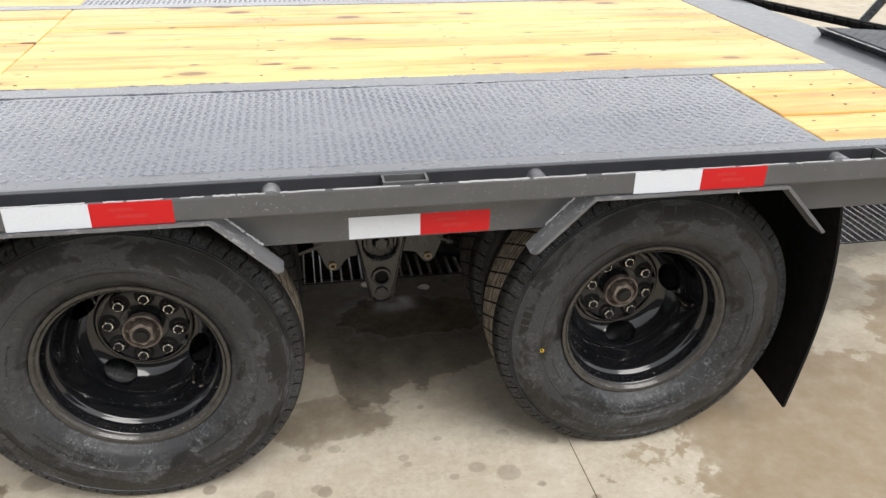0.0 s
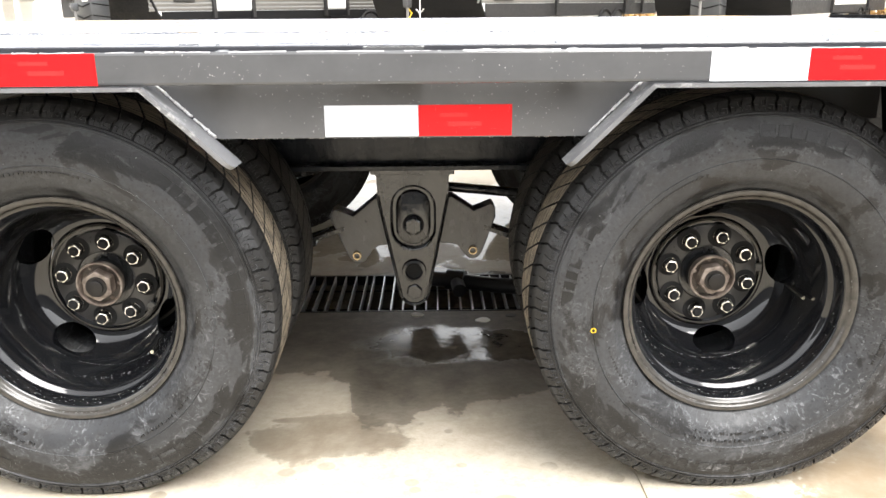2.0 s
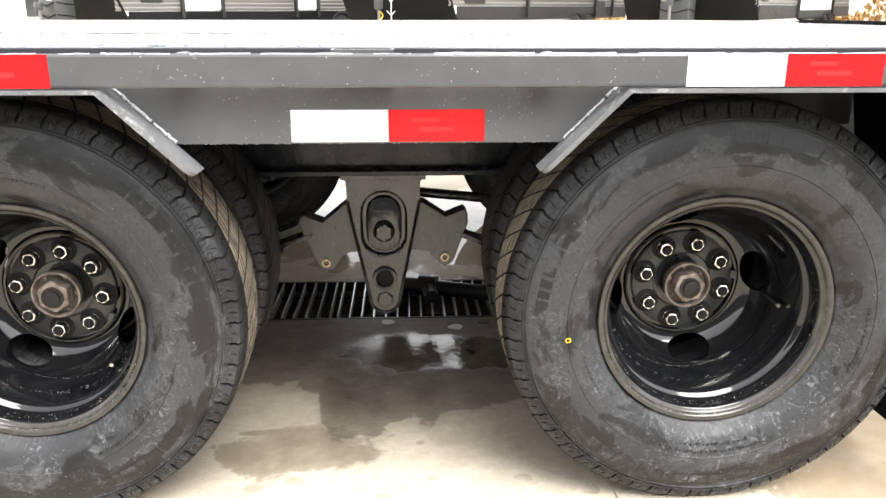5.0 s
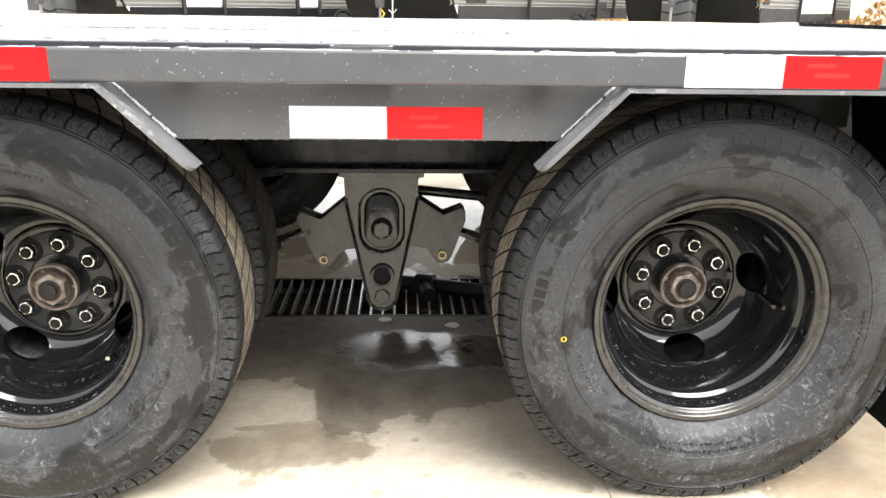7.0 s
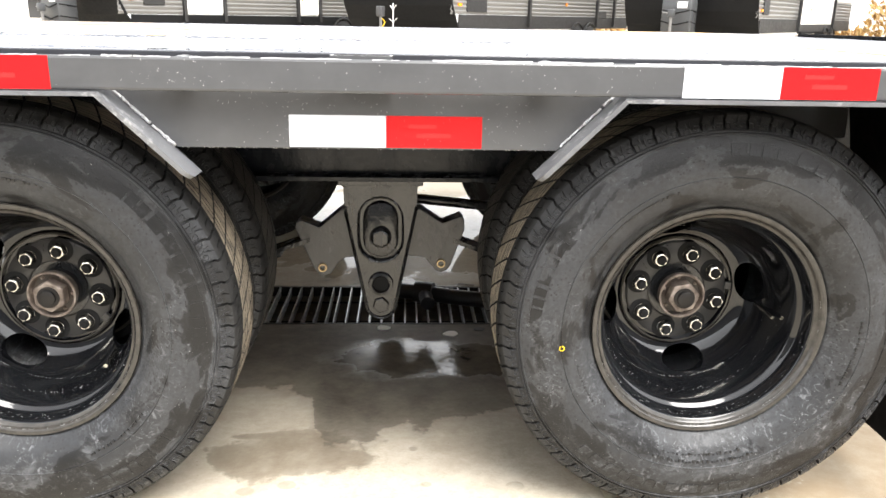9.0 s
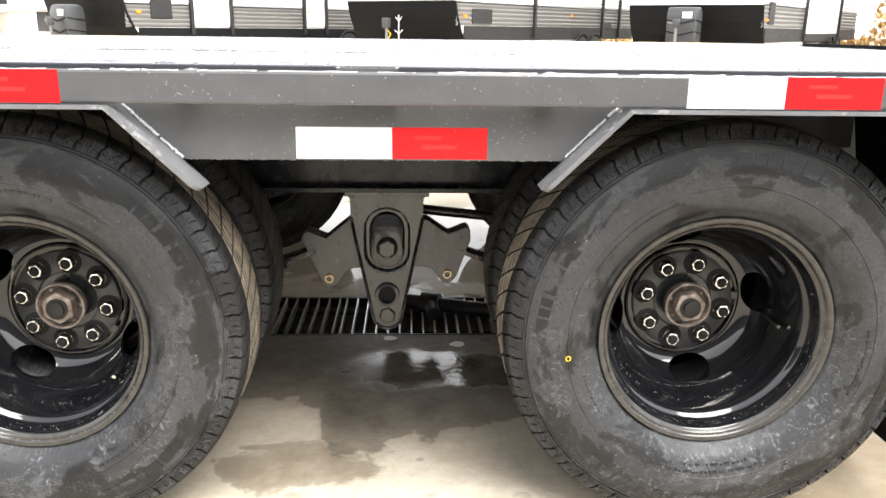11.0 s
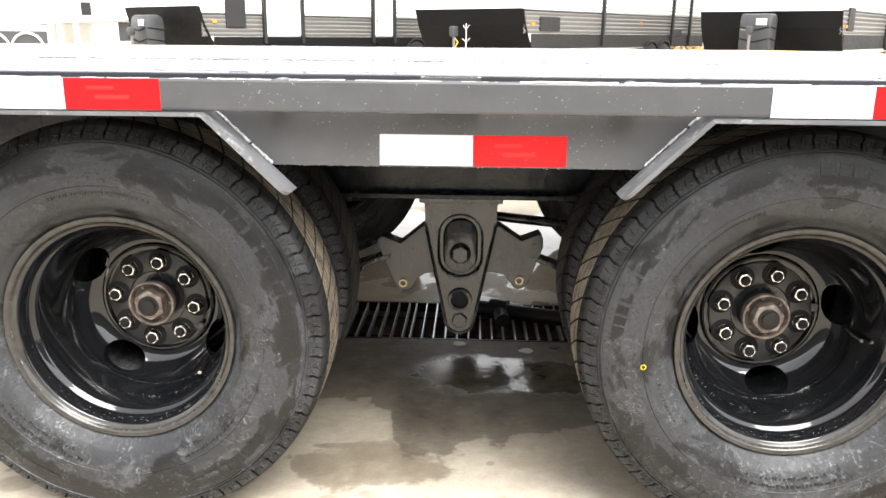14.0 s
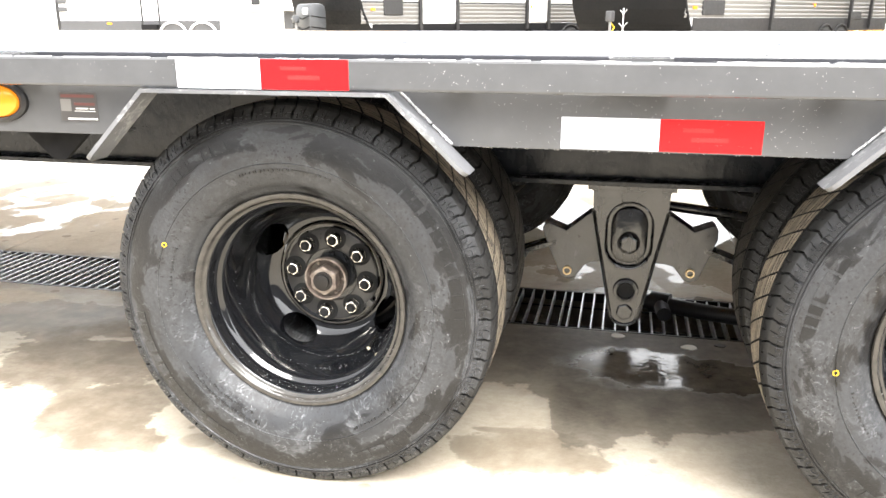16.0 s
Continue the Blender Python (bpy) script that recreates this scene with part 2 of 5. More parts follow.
def wood(name="pine", warm=0.0):
    k = Mat(name, 0.42)
    r = k.random()
    shift = k.n.new("ShaderNodeVectorMath")
    shift.operation = "ADD"
    comb = k.n.new("ShaderNodeCombineXYZ")
    k.l.new(k.math("MULTIPLY", r, 37.0), comb.inputs[0])
    k.l.new(k.math("MULTIPLY", r, 11.0), comb.inputs[1])
    k.l.new(comb.outputs[0], shift.inputs[1])
    k.l.new(k.co, shift.inputs[0])
    co = shift.outputs[0]
    warp = k.noise((1.3, 5, 5), 3, 0.5, co)
    grain = k.noise((1.1, 26, 26), 6, 0.6, co, 1.1)
    fine = k.noise((5, 130, 130), 4, 0.6, co)
    tone = k.noise((0.9, 5.5, 5.5), 3, 0.5, co)
    base = k.ramp(k.math("MULTIPLY_ADD", grain, 0.7, k.math("MULTIPLY", fine, 0.3)), (0.33, (0.72, 0.4, 0.075)), (0.45, (0.86, 0.56, 0.17)), (0.57, (0.89, 0.68, 0.27)), (0.69, (0.89, 0.72, 0.36)))
    base = k.mix(k.ramp(tone, (0.47, 0.0), (0.62, 0.75)), base, k.ramp(grain, (0.38, (0.55, 0.21, 0.02)), (0.6, (0.8, 0.5, 0.11))))
    flame = k.ramp(k.math("ABSOLUTE", k.math("SUBTRACT", k.math("FRACT", k.math("MULTIPLY", warp, 9.0)), 0.5)), (0.0, 0.3), (0.12, 0.0))
    base = k.mix(k.math("MULTIPLY", flame, k.ramp(tone, (0.4, 0.0), (0.55, 1.0))), base, (0.5, 0.17, 0.018))
    ragged = k.noise((9, 34, 1), 4, 0.6, co)
    big_knot = k.math("MULTIPLY_ADD", ragged, 0.07, k.voronoi((3.0, 6.6, 0.01), co))
    small_knot = k.math("MULTIPLY_ADD", ragged, 0.06, k.voronoi((5.3, 13.0, 0.01), co))
    base = k.mix(k.ramp(big_knot, (0.08, 0.95), (0.13, 0.85), (0.16, 0.9), (0.175, 0.35), (0.3, 0.0)), base, (0.13, 0.03, 0.007))
    base = k.mix(k.ramp(small_knot, (0.1, 0.85), (0.15, 0.0)), base, (0.09, 0.03, 0.01))
    if warm:
        heart = k.ramp(k.noise((2.6, 6, 6), 4, 0.6, co, 0.8), (0.5, 0.0), (0.6, warm))
        base = k.mix(heart, base, k.ramp(grain, (0.4, (0.42, 0.13, 0.015)), (0.6, (0.68, 0.33, 0.06))))
    crack = k.ramp(k.noise((2.5, 90, 1), 3, 0.5, co), (0.69, 0.0), (0.73, 0.7))
    base = k.mix(crack, base, (0.2, 0.07, 0.02))
    k.set("Base Color", k.mix(k.math("MULTIPLY", k.math("POWER", r, 1.5), 0.5), base, k.mix(0.6, base, (0.74, 0.42, 0.07))))
    k.set("Coat Weight", 0.4)
    k.set("Coat Roughness", 0.14)
    k.set("Coat IOR", 1.33)
    k.set("Roughness", k.ramp(grain, (0.3, 0.3), (0.7, 0.5)))
    k.bump(fine, 0.2, 0.001)
    return k.m


WOOD, WARM_WOOD = wood(), wood("resinous_pine", 0.5)


def tape(name, colour):
    """Reflective tape with its fine cell pattern."""
    k = Mat(name, 0.28)
    k.set("Specular IOR Level", 0.3)
    cells = k.voronoi(420)
    k.set("Base Color", k.mix(k.ramp(cells, (0.2, 0.0), (0.6, 0.25)), colour, tuple(c * 0.75 for c in colour)))
    k.bump(cells, 0.05, 0.0005)
    return k.m


TAPE_FAINT = tape("faint_red_print", (0.53, 0.03, 0.03))
TAPE_WHITE, TAPE_RED = tape("white_reflective_tape", (0.68, 0.71, 0.76)), tape("red_reflective_tape", (0.55, 0.011, 0.014))


# dried drip marks: x, y, size
SPOTS = ((0.16, 0.033, 0.028), (0.24, -0.002, 0.04), (-0.027, 0.1, 0.018), (-0.02, 0.073, 0.014), (0.094, 0.006, 0.016), (-0.259, 0.021, 0.02), (0.79, 0.01, 0.05), (-0.208, 0.166, 0.024), (-0.288, 0.143, 0.022), (-0.39, 0.016, 0.03), (-0.959, 0.166, 0.05), (-1.074, 0.166, 0.025), (0.076, 0.163, 0.014))


def concrete():
    k = Mat("wet_concrete")
    p = k.world_co()
    x, y = k.axis(0, p), k.axis(1, p)
    broad, mid, fine = k.noise(0.8, 4, 0.5, p), k.noise(4.5, 6, 0.55, p), k.noise(55, 6, 0.65, p)
    dry = k.ramp(k.math("MULTIPLY_ADD", mid, 0.4, k.math("MULTIPLY_ADD", fine, 0.4, k.math("MULTIPLY", k.noise(190, 4, 0.7, p), 0.2))), (0.36, (0.4, 0.345, 0.265)), (0.5, (0.54, 0.485, 0.39)), (0.62, (0.62, 0.57, 0.475)))
    dry = k.mix(k.ramp(broad, (0.35, 0.0), (0.7, 0.5)), dry, (0.46, 0.4, 0.31))
    blotch = k.ramp(k.noise(10, 8, 0.68, p, 0.4), (0.46, 0.0), (0.66, 0.55))
    dry = k.mix(blotch, dry, (0.4, 0.335, 0.25))
    pits = k.ramp(k.math("MULTIPLY_ADD", k.noise(60, 2, 0.5, p), 0.2, k.voronoi((38, 38, 0.01), p)), (0.12, 0.6), (0.2, 0.0))
    dry = k.mix(k.math("MULTIPLY", pits, k.ramp(k.noise(3.3, 2, 0.5, p), (0.5, 0.0), (0.6, 1.0))), dry, (0.2, 0.155, 0.11))
    streak = k.ramp(k.noise((1.2, 42, 1), 5, 0.6, p), (0.5, 0.0), (0.78, 0.22))
    dry = k.mix(streak, dry, (0.62, 0.57, 0.47))
    # water stands round the drain and has run out in lobes
    ragged = k.math("MULTIPLY_ADD", k.noise(3.1, 9, 0.6, p, 0.35), 1.6, -0.8)
    tips = k.math("MULTIPLY_ADD", k.noise(14, 7, 0.62, p), 0.3, -0.15)

    def blob(cx, cy, rx, ry):
        """About 1 in the middle of an ellipse, 0 on its rim, below 0 outside."""
        dx = k.math("DIVIDE", k.math("SUBTRACT", x, cx), rx)
        dy = k.math("DIVIDE", k.math("SUBTRACT", y, cy), ry)
        return k.math("SUBTRACT", 1.0, k.math("SQRT", k.math("ADD", k.math("MULTIPLY", dx, dx), k.math("MULTIPLY", dy, dy))))

    # the water's edge, as a distance from the trailer's side, along x from -1 to 1
    along = k.math("MULTIPLY_ADD", x, 0.5, 0.5)
    edge = k.ramp(along, (0.0, 0.5), (0.18, 0.6), (0.28, 0.62), (0.355, 0.64), (0.4, 0.56), (0.413, 0.4), (0.425, 0.33), (0.475, 0.31), (0.493, 0.43), (0.52, 0.45), (0.541, 0.39), (0.565, 0.455), (0.604, 0.474), (0.65, 0.49), (0.8, 0.5), (1.0, 0.6))
    field = k.math("ADD", k.math("MULTIPLY", k.math("SUBTRACT", y, edge), 1.3), k.math("ADD", k.math("MULTIPLY", ragged, 0.1), k.math("MULTIPLY", tips, 0.85)))
    beyond = k.math("ADD", k.math("SUBTRACT", 1.0, k.math("DIVIDE", k.math("SUBTRACT", y, 1.16), 0.36)), k.math("MULTIPLY", ragged, 0.8))
    field = k.math("MINIMUM", field, beyond)
    outer_lobes = -9.0
    for cx, cy, rx, ry, gain in ((-0.2, 0.3, 0.17, 0.105, 0.3), (-0.3, 0.372, 0.07, 0.018, 0.3), (1.3, 0.0, 0.6, 0.44, 0.8), (2.2, 0.3, 0.6, 0.5, 0.6), (-1.5, 0.52, 0.28, 0.2, 0.5), (-1.28, 0.26, 0.15, 0.17, 0.5), (-1.17, 0.13, 0.14, 0.07, 0.5), (-1.75, 0.8, 0.4, 0.18, 0.5)):
        rag = 1.1 if gain < 0.4 else 0.9
        lobe = k.math("ADD", blob(cx, cy, rx, ry), k.math("ADD", k.math("MULTIPLY", ragged, rag), k.math("MULTIPLY", tips, 3.2)))
        outer_lobes = k.math("MAXIMUM", outer_lobes, k.math("MULTIPLY", lobe, gain))
    damp = k.math("MULTIPLY", k.ramp(k.math("ADD", outer_lobes, 0.5), (0.48, 0.0), (0.52, 0.85), (0.6, 1.0)), k.ramp(k.noise(12, 6, 0.65, p), (0.35, 0.7), (0.6, 1.0)))
    for cx, cy, rx, ry in ((1.52, 0.22, 0.2, 0.12), (-2.2, 0.9, 0.35, 0.14), (2.3, 0.9, 0.5, 0.1)):
        hole = k.math("ADD", blob(cx, cy, rx, ry), k.math("ADD", k.math("MULTIPLY", ragged, 1.3), k.math("MULTIPLY", tips, 2.6)))
        field = k.math("MINIMUM", field, k.math("MULTIPLY", hole, -0.6))
    wet = k.ramp(k.math("ADD", field, 0.5), (0.485, 0.0), (0.515, 1.0))
    # the wet tone weakens towards both ends of x
    end_fade = k.ramp(along, (0.1, 0.5), (0.24, 1.0), (0.8, 1.0), (0.92, 0.55))
    faint = k.math("MULTIPLY", k.ramp(k.math("ADD", field, 0.5), (0.38, 0.0), (0.5, 1.0)), 0.22)
    spots = k.math("MULTIPLY_ADD", k.noise(19, 3, 0.5, p), 0.16, k.voronoi((7.4, 7.4, 0.01), p))
    spots = k.math("MULTIPLY", k.ramp(spots, (0.2, 1.0), (0.225, 0.0)), k.ramp(k.noise(1.9, 2, 0.5, p), (0.4, 0.0), (0.46, 1.0)))
    for cx, cy, size in SPOTS:
        drip = k.math("ADD", blob(cx, cy, size, size * 0.85), k.math("MULTIPLY", tips, 2.2))
        spots = k.math("MAXIMUM", spots, k.ramp(drip, (0.1, 0.0), (0.3, 0.62)))
    # deepens inward from the water's edge: wetness, with shade put into the colour
    wet_and_shade = k.math("MULTIPLY", k.math("MULTIPLY", wet, k.ramp(k.noise(5, 5, 0.6, p), (0.3, 0.85), (0.65, 1.0))), k.ramp(k.math("ADD", field, 0.5), (0.5, 0.72), (0.8, 1.0)))
    wet_and_shade = k.math("MAXIMUM", k.math("MULTIPLY", wet_and_shade, end_fade), faint)
    soak = k.math("MAXIMUM", damp, k.math("MULTIPLY", spots, 0.7))
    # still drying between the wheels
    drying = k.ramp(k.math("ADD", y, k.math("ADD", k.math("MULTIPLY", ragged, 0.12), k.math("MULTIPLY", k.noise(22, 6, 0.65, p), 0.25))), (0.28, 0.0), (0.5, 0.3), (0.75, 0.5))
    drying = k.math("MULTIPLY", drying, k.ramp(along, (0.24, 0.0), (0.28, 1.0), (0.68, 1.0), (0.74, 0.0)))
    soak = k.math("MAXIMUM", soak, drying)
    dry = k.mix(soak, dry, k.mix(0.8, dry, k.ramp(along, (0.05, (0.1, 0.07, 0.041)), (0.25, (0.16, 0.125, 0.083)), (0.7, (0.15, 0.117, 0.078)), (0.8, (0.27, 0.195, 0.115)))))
    # unseen ground behind the camera, darkened to dim what the paint reflects
    unseen_dark_ground = k.ramp(k.math("MULTIPLY", y, -0.1), (0.44, 0.0), (0.46, 1.0))
    ground_colour = k.mix(wet_and_shade, dry, k.mix(k.ramp(k.noise(17, 7, 0.66, p), (0.36, 0.98), (0.68, 0.84)), dry, k.ramp(k.math("MULTIPLY_ADD", k.noise(8, 8, 0.66, p, 0.5), 0.7, k.math("MULTIPLY", fine, 0.3)), (0.38, (0.032, 0.0265, 0.0205)), (0.52, (0.052, 0.0435, 0.034)), (0.64, (0.084, 0.071, 0.056)))))
    k.set("Base Color", k.mix(unseen_dark_ground, ground_colour, k.ramp(fine, (0.35, (0.045, 0.046, 0.05)), (0.65, (0.085, 0.086, 0.09)))))
    near_pool = k.math("MINIMUM", blob(0.1, 0.84, 0.3, 0.17), k.math("MULTIPLY", k.math("SUBTRACT", 0.965, y), 5.0))
    pool = k.math("MAXIMUM", near_pool, k.math("MAXIMUM", blob(0.0, 1.9, 3.0, 0.5), blob(-1.95, 0.85, 0.4, 0.26)))
    puddle = k.ramp(k.math("ADD", k.math("ADD", pool, k.math("ADD", k.math("MULTIPLY", ragged, 1.0), k.math("MULTIPLY", tips, 2.5))), 0.5), (0.47, 0.0), (0.7, 1.0))
    standing = k.math("MULTIPLY", wet, puddle)
    far_pool = k.math("MAXIMUM", blob(0.0, 2.3, 3.5, 0.9), k.math("ADD", blob(-5.0, 5.2, 4.6, 3.3), 0.3))
    far_pool = k.math("MAXIMUM", far_pool, k.math("ADD", blob(0.45, 1.74, 0.42, 0.3), 0.15))
    far_pool = k.ramp(k.math("ADD", far_pool, k.math("MULTIPLY", ragged, 1.6)), (0.3, 0.0), (0.4, 1.0))
    rippled = k.math("MULTIPLY", standing, k.ramp(near_pool, (0.0, 0.06), (0.3, 1.0)))
    roughness = k.mix(k.math("MAXIMUM", wet_and_shade, k.math("MULTIPLY", soak, 0.5)), k.ramp(fine, (0.3, 0.75), (0.7, 0.9)), k.mix(puddle, 0.5, k.ramp(k.math("MULTIPLY_ADD", x, 1.0, 0.5), (0.4, 0.2), (0.54, 0.03))))
    k.set("Specular IOR Level", k.mix(k.math("MULTIPLY", wet_and_shade, k.math("SUBTRACT", 1.0, k.math("MAXIMUM", standing, far_pool))), 0.5, 0.16))
    k.set("Roughness", k.mix(k.math("MAXIMUM", far_pool, k.math("MULTIPLY", rippled, k.ramp(k.math("ADD", x, 0.5), (0.42, 0.35), (0.52, 1.0)))), roughness, 0.03))
    grit = k.bump(k.mix(k.math("MAXIMUM", k.math("MAXIMUM", standing, far_pool), k.math("MULTIPLY", wet_and_shade, 0.6)), fine, 0.5), 0.35, 0.0025)
    k.bump(k.math("MULTIPLY", k.noise((62, 44, 1), 2, 0.45, p, 0.8), rippled), 0.3, 0.0014, grit)
    return k.m


CONCRETE = concrete()


def galvanised():
    k = Mat("galvanised_steel", 0.3, 0.5)
    k.set("Base Color", k.ramp(k.noise(90, 5), (0.35, (0.2, 0.203, 0.21)), (0.65, (0.68, 0.69, 0.71))))
    return k.m


GALV = galvanised()
TRENCH = steel("trench_concrete", (0.05, 0.048, 0.045), 0.6)
UNSEEN_WALL_GREY = steel("unseen_wall_sheet", (0.14, 0.14, 0.147), 0.5, 0.1)
MORTAR = steel("pale_mortar", (0.6, 0.58, 0.53), 0.7, 0.1)
HOSE = Mat("black_hose_rubber", 0.45, 0, (0.012, 0.012, 0.013)).m
FLAP = steel("black_flap_rubber", (0.004, 0.004, 0.0047), 0.7, 0.05)
FLAP.node_tree.nodes["Principled BSDF"].inputs["Specular IOR Level"].default_value = 0.2
YELLOW = Mat("yellow_paint", 0.5, 0, (0.75, 0.5, 0.02)).m
AMBER = Mat("amber_lens", 0.15, 0, (0.9, 0.26, 0.02)).m
AMBER.node_tree.nodes["Principled BSDF"].inputs["Emission Color"].default_value = (1.0, 0.35, 0.02, 1)
AMBER.node_tree.nodes["Principled BSDF"].inputs["Emission Strength"].default_value = 0.04
RV_WHITE = steel("white_gelcoat", (0.78, 0.78, 0.77), 0.3, 0.02)
RV_SILVER = steel("silver_siding", (0.14, 0.137, 0.132), 0.35, 0.1)
RV_BLACK = steel("black_gelcoat", (0.006, 0.006, 0.0065), 0.55, 0.02)
RV_BLACK.node_tree.nodes["Principled BSDF"].inputs["Specular IOR Level"].default_value = 0.15
RV_GREY = steel("dark_grey_trim", (0.012, 0.0115, 0.012), 0.5, 0.05)
RV_PALE = steel("pale_grey_panel", (0.17, 0.165, 0.16), 0.4, 0.1)
RV_BAND = steel("grey_band", (0.05, 0.05, 0.052), 0.45, 0.1)
TANK_GREY = steel("grey_plastic_cover", (0.045, 0.047, 0.05), 0.35, 0.1)
# water, partly plain white: the sky's glint is put into the colour
WATER = Mat("water_drop", 0.05, 0, (0.9, 0.9, 0.9)).m
WATER.node_tree.nodes["Principled BSDF"].inputs["Transmission Weight"].default_value = 0.6
PRINT_WHITE = Mat("white_print", 0.4, 0, (0.75, 0.74, 0.72)).m
PRINT_RED = Mat("dull_red_print", 0.4, 0, (0.12, 0.04, 0.036)).m
PRINT_GREY = Mat("faded_dark_print", 0.35, 0, (0.055, 0.052, 0.052)).m


def leaf_litter():
    k = Mat("autumn_leaves", 0.8)
    isl = k.n.new("ShaderNodeNewGeometry").outputs["Random Per Island"]
    k.set("Base Color", k.ramp(isl, (0.0, (0.16, 0.08, 0.025)), (0.5, (0.42, 0.24, 0.07)), (1.0, (0.5, 0.36, 0.16))))
    return k.m


LEAVES = leaf_litter()


# ---- mesh tools ----
def part(name, bm, material, parent, label="", smooth=False):
    """Links a bmesh as one mesh object under a thing or a part."""
    data = bpy.data.meshes.new(name)
    bmesh.ops.recalc_face_normals(bm, faces=bm.faces)
    bm.to_mesh(data)
    bm.free()
    for m in material if isinstance(material, (list, tuple)) else (material,):
        data.materials.append(m)
    if smooth:
        data.shade_smooth()
        data.set_sharp_from_angle(angle=radians(38))
    ob = new(name, data)
    ob.parent = parent
    return tagged(ob, label)


def thing(name, label, category, at=(0, 0, 0), group="", kind=""):
    ob = new(name)
    ob.empty_display_size = 0.2
    ob.location = at
    return tagged(ob, label, category, group, kind)


def box(x0, x1, y0, y1, z0, z1, bevel=0.0, bm=None):
    own = bmesh.new()
    bmesh.ops.create_cube(own, size=1, matrix=Matrix.Translation(((x0 + x1) / 2, (y0 + y1) / 2, (z0 + z1) / 2)) @ Matrix.Diagonal((x1 - x0, y1 - y0, z1 - z0, 1)))
    if bevel:
        bmesh.ops.bevel(own, geom=own.edges[:], offset=bevel, segments=2, affect="EDGES", profile=0.5)
    return join(bm, own)


def join(bm, own):
    if bm is None:
        return own
    data = bpy.data.meshes.new("scratch")
    own.to_mesh(data)
    own.free()
    bm.from_mesh(data)
    bpy.data.meshes.remove(data)
    return bm


def prism(outline, y0, y1, bevel=0.0, bm=None):
    """An outline of (x, z), drawn out from y0 to y1."""
    own = bmesh.new()
    low = own.faces.new([own.verts.new((x, y0, z)) for x, z in outline])
    up = bmesh.ops.extrude_face_region(own, geom=[low])["geom"]
    bmesh.ops.translate(own, verts=[v for v in up if isinstance(v, bmesh.types.BMVert)], vec=(0, y1 - y0, 0))
    bmesh.ops.recalc_face_normals(own, faces=own.faces)
    if bevel:
        bmesh.ops.bevel(own, geom=own.edges[:], offset=bevel, segments=2, affect="EDGES", profile=0.5)
    return join(bm, own)


def lathe(profile, n=64, bm=None, at=(0, 0, 0), closed=False):
    """A profile of (radius, y), turned round the y axis."""
    own = bmesh.new()
    rings = []
    for r, y in profile:
        if r < 1e-5:
            rings.append([own.verts.new((at[0], at[1] + y, at[2]))] * n)
        else:
            rings.append([own.verts.new((at[0] + r * math.cos(2 * math.pi * i / n), at[1] + y, at[2] + r * math.sin(2 * math.pi * i / n))) for i in range(n)])
    pairs = list(zip(rings, rings[1:])) + ([(rings[-1], rings[0])] if closed else [])
    for a, b in pairs:
        for i in range(n):
            j = (i + 1) % n
            vs = list(dict.fromkeys((a[i], a[j], b[j], b[i])))
            if len(vs) > 2:
                own.faces.new(vs)
    return join(bm, own)


def tube(points, r, n=10, bm=None):
    """A round bar along points."""
    own = bmesh.new()
    pts = [Vector(p) for p in points]
    rings = []
    for i, p in enumerate(pts):
        d = (pts[min(i + 1, len(pts) - 1)] - pts[max(i - 1, 0)]).normalized()
        side = d.cross(Vector((0, 0, 1)) if abs(d.z) < 0.9 else Vector((0, 1, 0))).normalized()
        up = side.cross(d)
        rings.append([own.verts.new(p + r * (math.cos(2 * math.pi * k / n) * side + math.sin(2 * math.pi * k / n) * up)) for k in range(n)])
    for a, b in zip(rings, rings[1:]):
        for i in range(n):
            own.faces.new((a[i], a[(i + 1) % n], b[(i + 1) % n], b[i]))
    own.faces.new(rings[0])
    own.faces.new(rings[-1])
    return join(bm, own)


def hexagon(r, y0, y1, at, turn=0.0, bevel=0.0, bm=None):
    return prism([(at[0] + r * math.cos(turn + k * math.pi / 3), at[2] + r * math.sin(turn + k * math.pi / 3)) for k in range(6)], at[1] + y0, at[1] + y1, bevel, bm)


def stadium(cx, z0, z1, r, n=10):
    """The outline of an upright slot with round ends."""
    out = [(cx + r * math.cos(math.pi * k / n), z1 - r + r * math.sin(math.pi * k / n)) for k in range(n + 1)]
    return out + [(cx - r * math.cos(math.pi * k / n), z0 + r - r * math.sin(math.pi * k / n)) for k in range(n + 1)]


# ---- ground and drain ----
def ground_height(y):
    """The slabs fall from both sides to the drain, then run level."""
    if y < 1.11:
        return min(0.0305 * (1.11 - y), 0.12)
    return min(0.0305 * max(y - 1.49, 0), 0.1)


def build_ground():
    joints = [0.434 + 3.05 * k for k in range(-5, 6)]
    xs = sorted([-400, -120, -40, 120, 400] + [j + d for j in joints for d in (-0.0022, -0.0018, 0.0018, 0.0022)] + [k * 0.5 for k in range(-28, 30)])
    ys = [-400, -100, -30, -10, -5, -2.83, -2, -1, -0.5, 0, 0.5, 1, 1.109, 1.11, 1.111, 1.479, 1.48, 1.481, 1.49, 2, 3, 4, 4.77, 8, 12, 20, 40, 120, 400]
    bm = bmesh.new()
    grid = []
    for y in ys:
        row = []
        for x in xs:
            z = ground_height(y)
            if 1.1105 < y < 1.4795:
                z = -0.5
            elif any(abs(x - j) < 0.002 for j in joints) and -30 < y < 40:
                z -= 0.004
            row.append(bm.verts.new((x, y, z)))
        grid.append(row)
    for a, b in zip(grid, grid[1:]):
        for i in range(len(xs) - 1):
            bm.faces.new((a[i], a[i + 1], b[i + 1], b[i]))
    return tagged(part("ground", bm, CONCRETE, None), "wet tan concrete slabs falling to a drain", "ground", "", "structure")


ground = build_ground()

